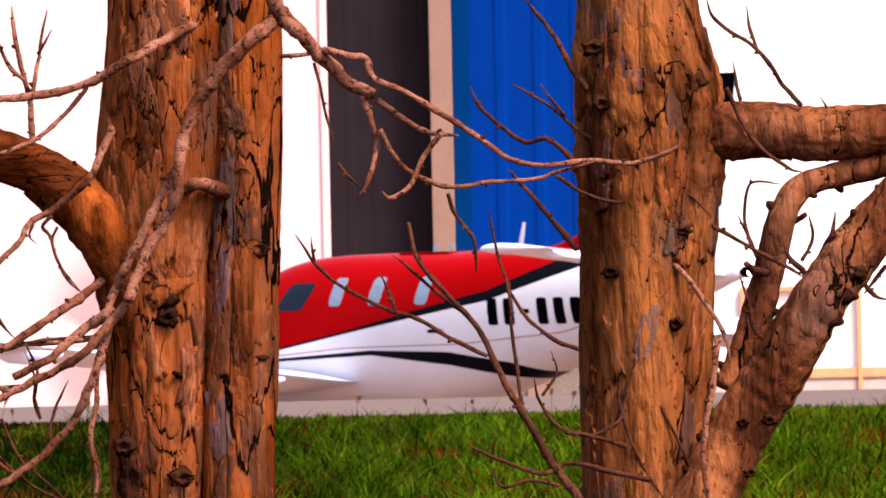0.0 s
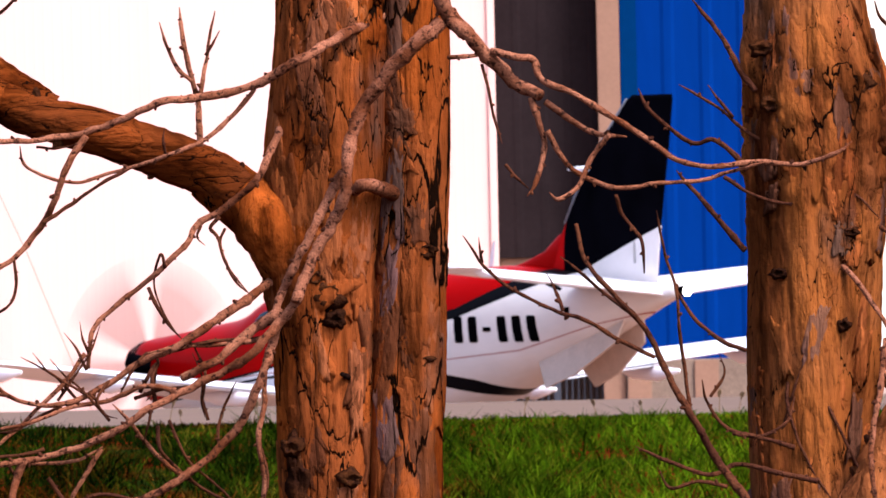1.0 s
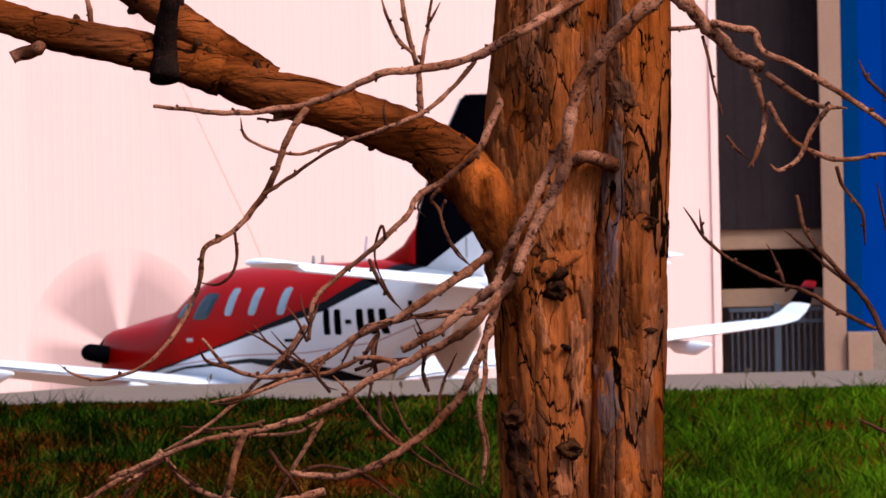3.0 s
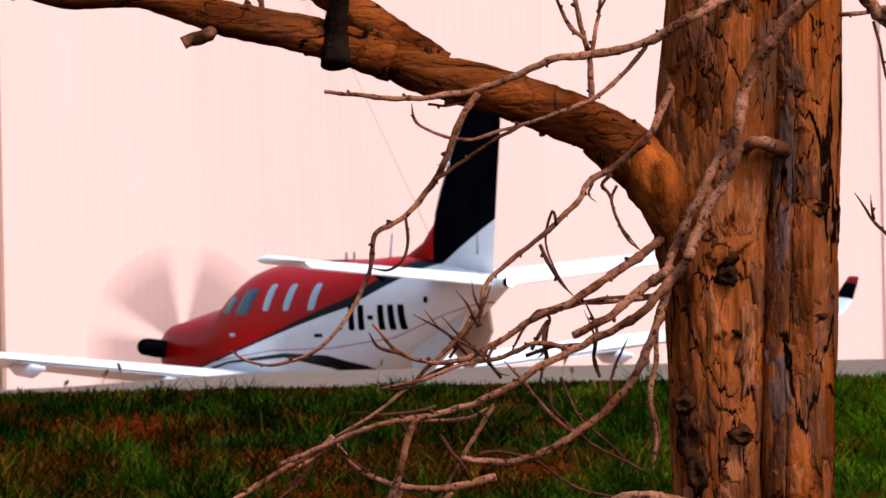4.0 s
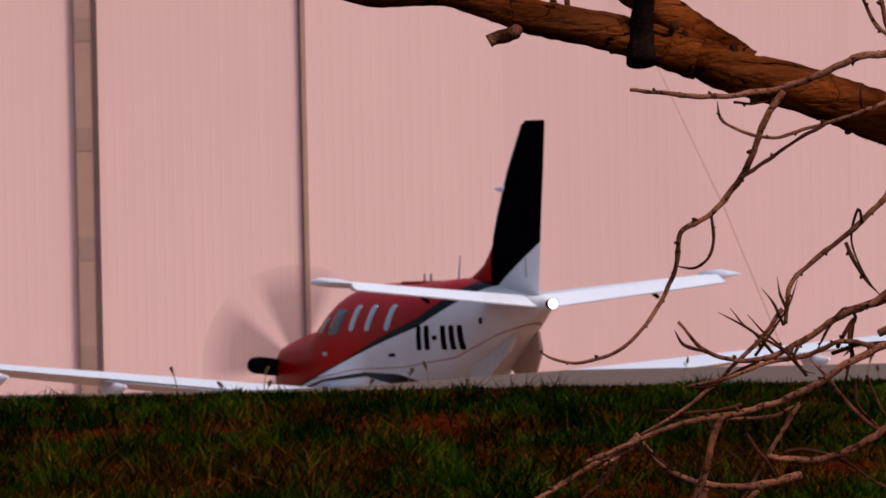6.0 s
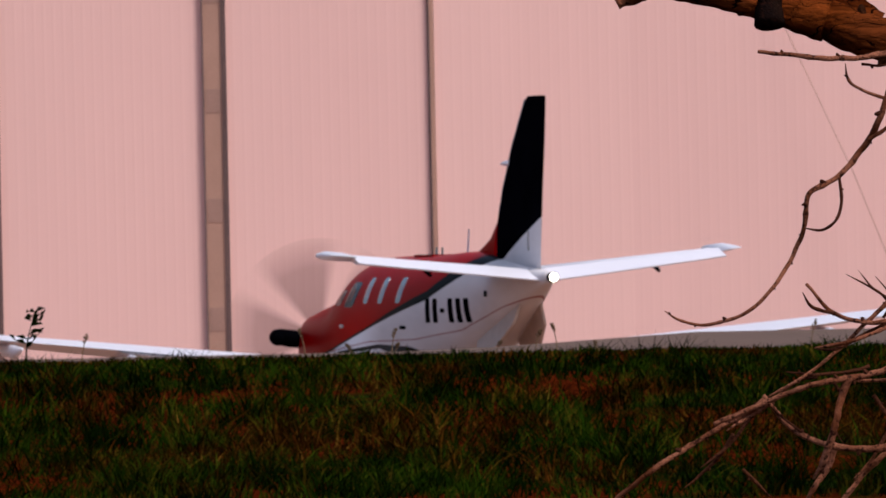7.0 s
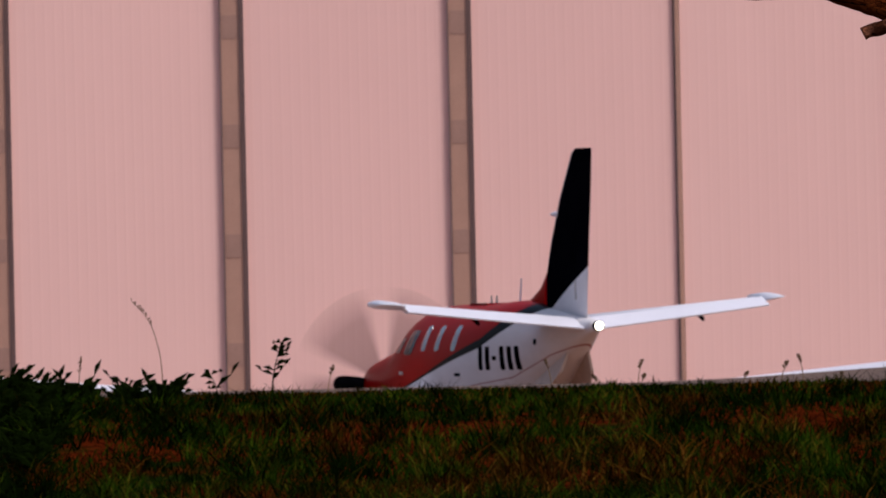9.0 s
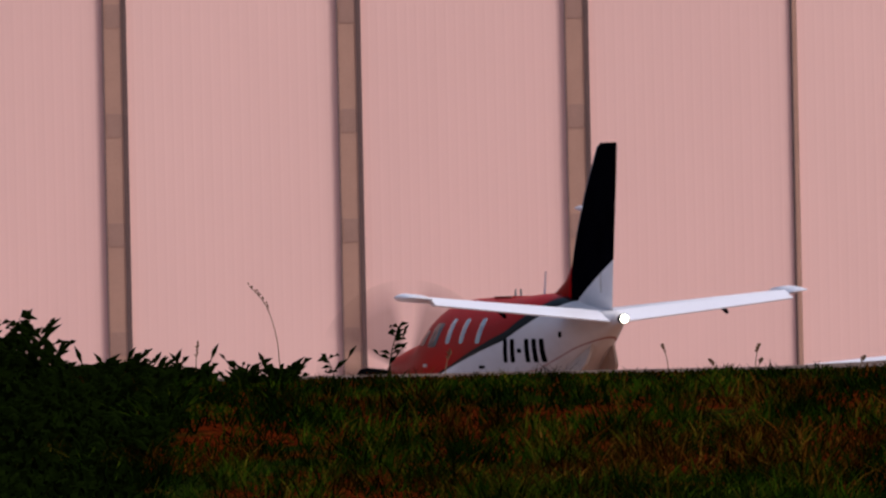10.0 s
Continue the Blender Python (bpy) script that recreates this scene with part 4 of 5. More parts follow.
grow(twin, "limb", -0.05, 0.0465, 0.0184, (-1.311, 2.158), (-1.420, 2.194), (-1.517, 2.223), (-1.676, 2.258), (-1.773, 2.290), (-1.858, 2.316), (-1.956, 2.313), (-2.029, 2.315), (-2.139, 2.351), (-2.248, 2.399), (-2.320, 2.436), (-2.405, 2.484))
grow(twin, "limb", 0.03, 0.0466, 0.0270, (-1.215, 2.135), (-1.275, 2.180), (-1.372, 2.250), (-1.468, 2.323), (-1.553, 2.385), (-1.613, 2.444), (-1.673, 2.506))
grow(twin, "stub", -0.1, 0.0330, 0.0110, (-1.435, 2.150), (-1.436, 2.206), (-1.429, 2.267), (-1.418, 2.328), (-1.407, 2.389), (-1.383, 2.425))
grow(twin, "stub", -0.06, 0.0183, 0.0208, (-1.700, 2.249), (-1.707, 2.225), (-1.737, 2.213), (-1.767, 2.204))
grow(twin, "twig", -0.03, 0.0086, 0.0049, (-1.593, 2.269), (-1.599, 2.314), (-1.613, 2.357), (-1.629, 2.413))
grow(twin, "twig", -0.03, 0.0061, 0.0037, (-1.356, 2.352), (-1.319, 2.351), (-1.282, 2.381), (-1.263, 2.405))
grow(twin, "branch", -0.22, 0.0159, 0.0061, (-0.463, 2.341), (-0.562, 2.292), (-0.660, 2.239), (-0.759, 2.186), (-0.869, 2.161), (-0.955, 2.154), (-1.029, 2.125), (-1.127, 2.090), (-1.225, 2.077), (-1.310, 2.074), (-1.383, 2.084), (-1.459, 2.092), base=0.01)
grow(twin, "twig", -0.2, 0.0073, 0.0037, (-0.760, 2.177), (-0.810, 2.121), (-0.872, 2.069), (-0.933, 2.044), (-0.995, 2.023), (-1.068, 2.004), (-1.142, 1.983), (-1.191, 1.988), (-1.245, 2.010), (-1.267, 2.032), (-1.271, 2.063))
grow(twin, "twig", -0.2, 0.0110, 0.0037, (-1.128, 2.082), (-1.172, 2.012), (-1.198, 1.946), (-1.229, 1.891), (-1.292, 1.819), (-1.354, 1.782), (-1.367, 1.711), (-1.393, 1.651), (-1.431, 1.590), (-1.493, 1.531), (-1.579, 1.505), (-1.640, 1.516), (-1.672, 1.537))
grow(twin, "twig", -0.2, 0.0049, 0.0037, (-1.289, 1.817), (-1.286, 1.758), (-1.300, 1.722), (-1.331, 1.704), (-1.372, 1.711))
grow(twin, "twig", -0.2, 0.0061, 0.0049, (-1.227, 1.896), (-1.167, 1.933), (-1.093, 1.980), (-1.031, 2.012))
grow(twin, "twig", -0.12, 0.0098, 0.0061, (-0.883, 2.055), (-0.884, 2.117), (-0.886, 2.153), (-0.904, 2.227), (-0.915, 2.288), (-0.922, 2.356))
grow(twin, "twig", -0.12, 0.0073, 0.0037, (-0.897, 2.196), (-0.925, 2.221), (-0.942, 2.252), (-0.956, 2.289), (-0.965, 2.326))
grow(twin, "twig", -0.12, 0.0073, 0.0037, (-0.881, 2.159), (-0.872, 2.214), (-0.867, 2.238), (-0.856, 2.299), (-0.845, 2.348))
grow(twin, "twig", -0.12, 0.0049, 0.0037, (-0.869, 2.251), (-0.852, 2.275), (-0.836, 2.305))
grow(twin, "branch", -0.25, 0.0232, 0.0146, (-0.356, 2.309), (-0.416, 2.264), (-0.491, 2.181), (-0.534, 2.120), (-0.561, 2.036), (-0.569, 1.951), (-0.601, 1.878), (-0.645, 1.806), (-0.681, 1.715))
grow(twin, "branch", -0.25, 0.0146, 0.0073, (-0.681, 1.715), (-0.715, 1.673), (-0.746, 1.637), (-0.783, 1.601), (-0.845, 1.566), (-0.931, 1.525), (-1.005, 1.490), (-1.067, 1.449), (-1.165, 1.408), (-1.263, 1.386), (-1.349, 1.372), (-1.422, 1.349), (-1.570, 1.289))
grow(twin, "branch", -0.22, 0.0146, 0.0122, (-0.574, 1.993), (-0.606, 1.939), (-0.644, 1.867), (-0.688, 1.782), (-0.714, 1.734), (-0.731, 1.673))
grow(twin, "branch", -0.22, 0.0146, 0.0098, (-0.721, 1.698), (-0.728, 1.649), (-0.741, 1.607), (-0.760, 1.552), (-0.799, 1.467), (-0.849, 1.408), (-0.923, 1.348), (-1.009, 1.301), (-1.083, 1.284), (-1.180, 1.295))
grow(twin, "twig", -0.24, 0.0085, 0.0061, (-0.744, 1.613), (-0.753, 1.552), (-0.755, 1.491), (-0.769, 1.418), (-0.758, 1.333), (-0.766, 1.260))
grow(twin, "branch", -0.18, 0.0122, 0.0061, (-0.700, 2.137), (-0.719, 2.070), (-0.739, 2.025), (-0.764, 1.979), (-0.826, 1.926), (-0.894, 1.884), (-0.913, 1.848), (-0.976, 1.788), (-1.038, 1.741), (-1.112, 1.679), (-1.128, 1.633), (-1.134, 1.582), base=0.01)
grow(twin, "branch", -0.2, 0.0146, 0.0049, (-0.697, 1.792), (-0.781, 1.729), (-0.868, 1.670), (-0.942, 1.623), (-1.016, 1.594), (-1.090, 1.547), (-1.164, 1.512), (-1.237, 1.503), (-1.310, 1.527), (-1.366, 1.589), base=0.01)
grow(twin, "twig", -0.2, 0.0061, 0.0037, (-1.304, 1.524), (-1.353, 1.538), (-1.373, 1.571))
grow(twin, "branch", -0.22, 0.0159, 0.0110, (-0.727, 1.686), (-0.770, 1.662), (-0.820, 1.620), (-0.869, 1.585), (-0.931, 1.556))
grow(twin, "twig", -0.22, 0.0073, 0.0049, (-0.758, 1.635), (-0.844, 1.627), (-0.929, 1.623), (-1.003, 1.612))
grow(twin, "twig", -0.22, 0.0085, 0.0049, (-0.944, 1.529), (-1.017, 1.539), (-1.090, 1.510), (-1.176, 1.497), (-1.262, 1.465), (-1.350, 1.449))
grow(twin, "twig", -0.22, 0.0061, 0.0037, (-0.844, 1.902), (-0.863, 1.878), (-0.849, 1.859), (-0.834, 1.810), (-0.811, 1.761), (-0.783, 1.736))
grow(twin, "twig", -0.2, 0.0049, 0.0024, (-0.883, 1.884), (-0.893, 1.860), (-0.876, 1.841))
grow(twin, "twig", -0.2, 0.0049, 0.0024, (-0.963, 1.794), (-0.972, 1.825), (-0.988, 1.764), (-0.971, 1.703), (-0.941, 1.653))
grow(twin, "twig", -0.2, 0.0049, 0.0024, (-1.090, 1.553), (-1.115, 1.511), (-1.098, 1.480), (-1.073, 1.471))
grow(twin, "twig", -0.2, 0.0049, 0.0024, (-1.158, 1.512), (-1.200, 1.561), (-1.224, 1.580), (-1.253, 1.617))
grow(twin, "twig", -0.2, 0.0049, 0.0024, (-1.201, 1.512), (-1.157, 1.573), (-1.125, 1.621), (-1.106, 1.675))
grow(twin, "twig", -0.2, 0.0049, 0.0024, (-0.883, 1.548), (-0.890, 1.506), (-0.884, 1.469))
grow(twin, "twig", -0.2, 0.0049, 0.0024, (-0.993, 1.508), (-1.007, 1.453), (-1.020, 1.411))
grow(twin, "branch", -0.3, 0.0195, 0.0158, (-0.662, 1.135), (-0.692, 1.181), (-0.746, 1.198), (-0.795, 1.207), (-0.868, 1.192), (-0.942, 1.164), base=0.01)
grow(twin, "twig", -0.25, 0.0122, 0.0098, (-1.273, 1.388), (-1.293, 1.343), (-1.306, 1.288), (-1.329, 1.216), (-1.357, 1.167))
grow(twin, "branch", -0.22, 0.0122, 0.0061, (-1.106, 1.253), (-1.210, 1.231), (-1.320, 1.239), (-1.404, 1.278), (-1.461, 1.350))
grow(twin, "twig", -0.2, 0.0073, 0.0049, (-0.916, 1.335), (-0.964, 1.366), (-1.012, 1.416), (-1.047, 1.465), (-1.083, 1.503))
grow(twin, "twig", -0.2, 0.0073, 0.0049, (-1.109, 1.406), (-1.147, 1.346), (-1.185, 1.285), (-1.236, 1.201), (-1.273, 1.165))
grow(twin, "twig", -0.2, 0.0061, 0.0037, (-1.161, 1.295), (-1.099, 1.308), (-1.014, 1.282), (-0.942, 1.231), (-0.857, 1.205), (-0.796, 1.210))
grow(twin, "twig", -0.2, 0.0061, 0.0037, (-0.986, 1.452), (-0.981, 1.403), (-0.952, 1.366), (-0.892, 1.316), (-0.819, 1.278), (-0.771, 1.252))
grow(twin, "twig", -0.2, 0.0049, 0.0037, (-0.853, 1.400), (-0.855, 1.449), (-0.839, 1.498), (-0.814, 1.546))
grow(twin, "twig", -0.2, 0.0049, 0.0037, (-0.888, 1.511), (-0.880, 1.560), (-0.892, 1.596), (-0.909, 1.633))
grow(twin, "twig", -0.2, 0.0061, 0.0037, (-1.231, 1.408), (-1.280, 1.397), (-1.354, 1.393), (-1.415, 1.400))
grow(twin, "twig", -0.2, 0.0061, 0.0037, (-1.452, 1.346), (-1.490, 1.304), (-1.540, 1.244), (-1.602, 1.196))
grow(twin, "twig", -0.2, 0.0061, 0.0037, (-0.991, 1.507), (-0.996, 1.556), (-0.983, 1.592), (-1.007, 1.611), (-1.045, 1.563), (-1.070, 1.515))
grow(twin, "twig", -0.2, 0.0061, 0.0037, (-1.034, 1.514), (-0.979, 1.531), (-0.911, 1.538), (-0.850, 1.557))
grow(twin, "twig", -0.2, 0.0061, 0.0037, (-0.946, 1.616), (-0.873, 1.633), (-0.799, 1.637), (-0.744, 1.642))
grow(twin, "twig", -0.2, 0.0049, 0.0024, (-0.956, 2.037), (-0.961, 2.068), (-0.958, 2.098))
grow(twin, "twig", -0.2, 0.0049, 0.0024, (-1.236, 2.061), (-1.193, 2.057), (-1.144, 2.065))
grow(twin, "twig", -0.2, 0.0049, 0.0024, (-1.090, 1.467), (-1.132, 1.517), (-1.156, 1.542), (-1.186, 1.567), (-1.215, 1.602))
grow(twin, "twig", -0.2, 0.0049, 0.0024, (-1.114, 1.511), (-1.180, 1.549), (-1.228, 1.580), (-1.279, 1.608))
grow(twin, "twig", -0.2, 0.0049, 0.0024, (-0.877, 1.463), (-0.888, 1.512), (-0.885, 1.548), (-0.908, 1.610))
grow(twin, "twig", -0.2, 0.0049, 0.0024, (-1.130, 1.609), (-1.144, 1.645), (-1.150, 1.682))
grow(twin, "twig", -0.2, 0.0049, 0.0024, (-1.137, 1.578), (-1.160, 1.627), (-1.184, 1.658))
grow(twin, "twig", -0.2, 0.0061, 0.0037, (-0.999, 1.752), (-0.981, 1.709), (-0.958, 1.672), (-0.928, 1.637))
grow(twin, "twig", -0.2, 0.0049, 0.0024, (-0.831, 1.877), (-0.844, 1.847), (-0.833, 1.804), (-0.809, 1.767), (-0.779, 1.732))
grow(twin, "twig", -0.2, 0.0061, 0.0037, (-1.193, 1.500), (-1.255, 1.471), (-1.304, 1.447), (-1.347, 1.446))
grow(twin, "twig", -0.2, 0.0061, 0.0037, (-1.022, 1.527), (-1.003, 1.563), (-0.986, 1.587), (-0.997, 1.526), (-1.010, 1.508))
grow(twin, "twig", -0.2, 0.0049, 0.0024, (-1.312, 1.380), (-1.294, 1.337), (-1.308, 1.277), (-1.290, 1.240))
grow(twin, "twig", -0.2, 0.0049, 0.0037, (-0.754, 1.509), (-0.768, 1.424), (-0.751, 1.338), (-0.769, 1.253))
grow(twin, "twig", -0.2, 0.0049, 0.0024, (-0.962, 1.465), (-0.921, 1.378), (-0.855, 1.316), (-0.796, 1.254))
grow(twin, "twig", -0.2, 0.0049, 0.0024, (-1.346, 1.388), (-1.392, 1.377), (-1.442, 1.329), (-1.394, 1.279), (-1.349, 1.247))
grow(twin, "branch", -0.25, 0.0268, 0.0219, (-0.370, 2.431), (-0.359, 2.382), (-0.338, 2.326), (-0.300, 2.281))
grow(twin, "branch", -0.25, 0.0219, 0.0183, (-0.338, 2.314), (-0.294, 2.277), (-0.246, 2.227), (-0.192, 2.171), (-0.147, 2.148))
grow(twin, "twig", -0.26, 0.0110, 0.0061, (-0.249, 2.248), (-0.191, 2.232), (-0.157, 2.226), (-0.140, 2.182), (-0.071, 2.150), (0.013, 2.097), (0.085, 2.049), (0.145, 2.005), (0.218, 1.988), (0.316, 1.996), (0.413, 1.990), (0.487, 2.010), (0.526, 2.036))
grow(twin, "twig", -0.25, 0.0073, 0.0061, (-0.342, 2.235), (-0.301, 2.237), (-0.269, 2.240), (-0.246, 2.250))
grow(twin, "twig", -0.25, 0.0098, 0.0061, (-0.166, 2.144), (-0.151, 2.097), (-0.139, 2.036), (-0.158, 1.963), (-0.178, 1.932))
grow(twin, "twig", -0.25, 0.0098, 0.0061, (-0.135, 2.136), (-0.072, 2.089), (-0.024, 2.064), (0.039, 2.056))
grow(twin, "twig", -0.25, 0.0085, 0.0049, (-0.131, 2.072), (-0.098, 2.010), (-0.050, 1.970), (0.022, 1.945), (0.108, 1.955), (0.193, 1.958), (0.267, 1.978), (0.340, 1.995))
grow(twin, "twig", -0.25, 0.0085, 0.0061, (0.003, 2.063), (-0.040, 2.009), (-0.069, 1.949), (-0.110, 1.925), (-0.130, 1.940))
grow(twin, "twig", -0.24, 0.0061, 0.0049, (0.013, 1.931), (0.025, 1.892), (0.054, 1.851), (0.069, 1.824), (0.071, 1.761))
grow(twin, "twig", -0.24, 0.0049, 0.0037, (-0.270, 2.219), (-0.256, 2.160), (-0.245, 2.099), (-0.229, 2.047))
grow(twin, "twig", -0.24, 0.0049, 0.0037, (-0.223, 2.001), (-0.197, 1.970), (-0.175, 1.949))
grow(twin, "stub", -0.14, 0.0220, 0.0183, (-0.452, 1.931), (-0.485, 1.952), (-0.527, 1.965), (-0.552, 1.953), base=0.01)
grow(twin, "stub", -0.1, 0.0110, 0.0073, (-0.530, 1.537), (-0.561, 1.547), (-0.587, 1.557), base=0.01)

grow(twin, "twig", -0.2, 0.0085, 0.0068, (-1.457, 1.341), (-1.536, 1.294), (-1.624, 1.244), (-1.701, 1.196), (-1.765, 1.148), (-1.807, 1.111))
grow(twin, "twig", -0.2, 0.0090, 0.0055, (-1.448, 1.334), (-1.494, 1.306), (-1.544, 1.275))
grow(twin, "twig", -0.2, 0.0060, 0.0035, (-1.529, 1.268), (-1.562, 1.219), (-1.601, 1.183), (-1.637, 1.154))
grow(twin, "twig", -0.2, 0.0105, 0.0080, (-1.306, 1.243), (-1.329, 1.188), (-1.356, 1.150), (-1.383, 1.108))
grow(twin, "twig", -0.2, 0.0095, 0.0070, (-1.199, 1.222), (-1.245, 1.179), (-1.288, 1.130), (-1.315, 1.093))
grow(twin, "twig", -0.2, 0.0060, 0.0045, (-1.510, 1.191), (-1.481, 1.160), (-1.451, 1.129))
grow(twin, "twig", -0.2, 0.0075, 0.0045, (-1.140, 1.611), (-1.187, 1.549), (-1.232, 1.508), (-1.280, 1.462), (-1.323, 1.426), (-1.381, 1.385), (-1.458, 1.344))
grow(twin, "twig", -0.2, 0.0070, 0.0045, (-1.289, 1.387), (-1.235, 1.377), (-1.161, 1.383), (-1.106, 1.411))
grow(twin, "twig", -0.2, 0.0065, 0.0045, (-1.225, 1.346), (-1.205, 1.314), (-1.182, 1.286), (-1.156, 1.244))

old = thing("broken_tree", "bare thick-trunked tree with pitted brown bark and stout limbs", "tree", pose(0, TREE_Y, 0))
OLD_TRUNK = [(0.436, 2.70, 0.1322), (0.432, 2.344, 0.1322), (0.449, 2.16, 0.1543), (0.449, 1.976, 0.1543), (0.442, 1.792, 0.1457), (0.429, 1.486, 0.1359), (0.425, 1.264, 0.1359), (0.428, 1.119, 0.1371)]
trunk(old, OLD_TRUNK, 0.0, 15.3, OLD_BARK, (2.06, 0.27, 0.13))
flakes(old, OLD_TRUNK, 0.0, 41, 44, (DARK_FLAKE, DARK_FLAKE, GREY_FLAKE, PALE_FLAKE, OLD_BARK), (1.80, 2.28), (-75, -8), 0.75)
flakes(old, OLD_TRUNK, 0.0, 42, 26, (DARK_FLAKE, GREY_FLAKE, PALE_FLAKE, OLD_BARK), (1.95, 2.28), (-170, -95), 0.7)
flakes(old, OLD_TRUNK, 0.0, 43, 30, (OLD_BARK, GREY_FLAKE, PALE_FLAKE), (1.1, 1.95), (-165, -15), 0.8)
for kx, kz, kr in ((0.36, 1.755, 0.013), (0.335, 2.24, 0.018), (0.405, 2.10, 0.024), (0.545, 2.16, 0.024), (0.52, 1.84, 0.014), (0.35, 2.12, 0.016), (0.50, 1.64, 0.011)):
    knot(old, kx, kz, kr, 0.0, 0.145)
grow(old, "limb", -0.02, 0.0660, 0.0520, (0.490, 2.036), (0.600, 2.056), (0.698, 2.058), (0.820, 2.044), (0.965, 2.051), (1.127, 2.057))
grow(old, "limb", -0.12, 0.0709, 0.0538, (0.464, 1.119), (0.540, 1.240), (0.634, 1.409), (0.723, 1.542), (0.799, 1.669), (0.874, 1.765), (0.959, 1.864), (1.074, 1.987))
grow(old, "limb", -0.05, 0.0367, 0.0245, (0.613, 1.495), (0.664, 1.616), (0.704, 1.750), (0.737, 1.872), (0.781, 1.932), (0.867, 1.957), (0.963, 1.975), (1.064, 2.000))
grow(old, "twig", -0.05, 0.0073, 0.0049, (0.782, 2.108), (0.743, 2.153), (0.707, 2.209), (0.677, 2.240), (0.629, 2.272), (0.595, 2.303), (0.581, 2.340))
grow(old, "twig", -0.05, 0.0061, 0.0037, (0.687, 2.234), (0.675, 2.277), (0.667, 2.326))
grow(old, "twig", -0.1, 0.0073, 0.0049, (0.620, 2.149), (0.649, 2.081), (0.690, 2.019), (0.750, 1.972), (0.781, 1.962))
grow(old, "twig", -0.16, 0.0085, 0.0061, (0.483, 1.785), (0.525, 1.741), (0.560, 1.692), (0.604, 1.615), (0.615, 1.556), base=-0.11)
grow(old, "twig", -0.16, 0.0061, 0.0061, (0.585, 1.850), (0.667, 1.800), (0.739, 1.761), (0.775, 1.736), base=-0.11)
grow(old, "twig", -0.1, 0.0073, 0.0037, (0.679, 1.781), (0.662, 1.824), (0.638, 1.874))
grow(old, "twig", -0.1, 0.0049, 0.0037, (0.667, 1.800), (0.654, 1.861), (0.660, 1.922), (0.676, 1.944), (0.731, 1.938))
grow(old, "twig", -0.2, 0.0098, 0.0073, (0.591, 1.606), (0.577, 1.508), (0.558, 1.411), (0.554, 1.326), (0.564, 1.240), base=-0.11)
grow(old, "twig", -0.15, 0.0061, 0.0037, (0.415, 1.561), (0.464, 1.462), (0.505, 1.375), (0.560, 1.252), base=-0.11)
grow(old, "twig", -0.15, 0.0061, 0.0037, (0.380, 1.549), (0.376, 1.464), (0.413, 1.353), (0.472, 1.254), base=-0.11)
grow(old, "twig", -0.15, 0.0049, 0.0037, (0.359, 1.403), (0.385, 1.488), (0.405, 1.549), base=-0.11)
grow(old, "twig", -0.05, 0.0061, 0.0037, (0.650, 2.121), (0.641, 2.167), (0.636, 2.207))
grow(old, "twig", -0.05, 0.0061, 0.0037, (0.832, 2.041), (0.840, 2.090), (0.822, 2.127))
grow(old, "twig", -0.05, 0.0073, 0.0049, (0.958, 1.757), (0.929, 1.721), (0.910, 1.697))
grow(old, "twig", -0.1, 0.0098, 0.0049, (0.320, 2.149), (0.284, 2.201), (0.255, 2.261), (0.225, 2.304), (0.184, 2.354), base=-0.11)
grow(old, "twig", -0.1, 0.0086, 0.0049, (0.298, 1.979), (0.268, 2.018), (0.226, 2.046), (0.183, 2.040), (0.135, 2.072), (0.087, 2.117), (0.067, 2.161), base=-0.11)
grow(old, "twig", -0.08, 0.0098, 0.0049, (0.291, 1.808), (0.247, 1.857), (0.211, 1.905), (0.175, 1.945), (0.145, 1.982), base=-0.11)
grow(old, "twig", -0.08, 0.0061, 0.0037, (0.379, 2.023), (0.306, 2.058), (0.240, 2.114), (0.155, 2.168), base=-0.11)
grow(old, "twig", -0.08, 0.0049, 0.0037, (0.270, 2.095), (0.240, 2.133), (0.217, 2.166))
grow(old, "twig", -0.14, 0.0061, 0.0037, (0.249, 1.965), (0.303, 1.929), (0.376, 1.906), (0.461, 1.911))
grow(old, "twig", -0.14, 0.0061, 0.0037, (0.389, 1.976), (0.462, 1.953), (0.535, 1.918), (0.583, 1.869), base=-0.11)

# burnt, ragged patch and small holes on the slanting limb, with the spurs round it
for kx, kz, kr in ((0.802, 1.655, 0.036), (0.842, 1.715, 0.032), (0.765, 1.625, 0.020), (0.875, 1.745, 0.020)):
    knot(old, kx, kz, kr, -0.12, 0.060)
for kx, kz, kr in ((0.640, 1.425, 0.008), (0.697, 1.428, 0.010), (0.655, 1.315, 0.010)):
    knot(old, kx, kz, kr, -0.12, 0.064)
grow(old, "twig", -0.12, 0.0110, 0.0060, (0.800, 1.700), (0.782, 1.742), (0.752, 1.775), (0.735, 1.815))
grow(old, "twig", -0.12, 0.0090, 0.0050, (0.838, 1.745), (0.822, 1.790), (0.842, 1.830), (0.850, 1.875))
grow(old, "twig", -0.12, 0.0080, 0.0045, (0.905, 1.720), (0.935, 1.690), (0.972, 1.680))
grow(old, "twig", -0.12, 0.0070, 0.0040, (0.700, 1.590), (0.668, 1.630), (0.655, 1.690), (0.640, 1.740))
grow(old, "twig", -0.12, 0.0065, 0.0038, (0.775, 1.770), (0.800, 1.820), (0.792, 1.870))
grow(old, "stub", -0.09, 0.0140, 0.0090, (0.700, 1.745), (0.672, 1.752), (0.655, 1.768))
grow(old, "stub", -0.09, 0.0120, 0.0070, (0.735, 1.850), (0.765, 1.858), (0.785, 1.872))

sap = sapling_tree = thing("sapling", "thin bare sapling with forked reddish twigs", "sapling", pose(0, TREE_Y, 0))
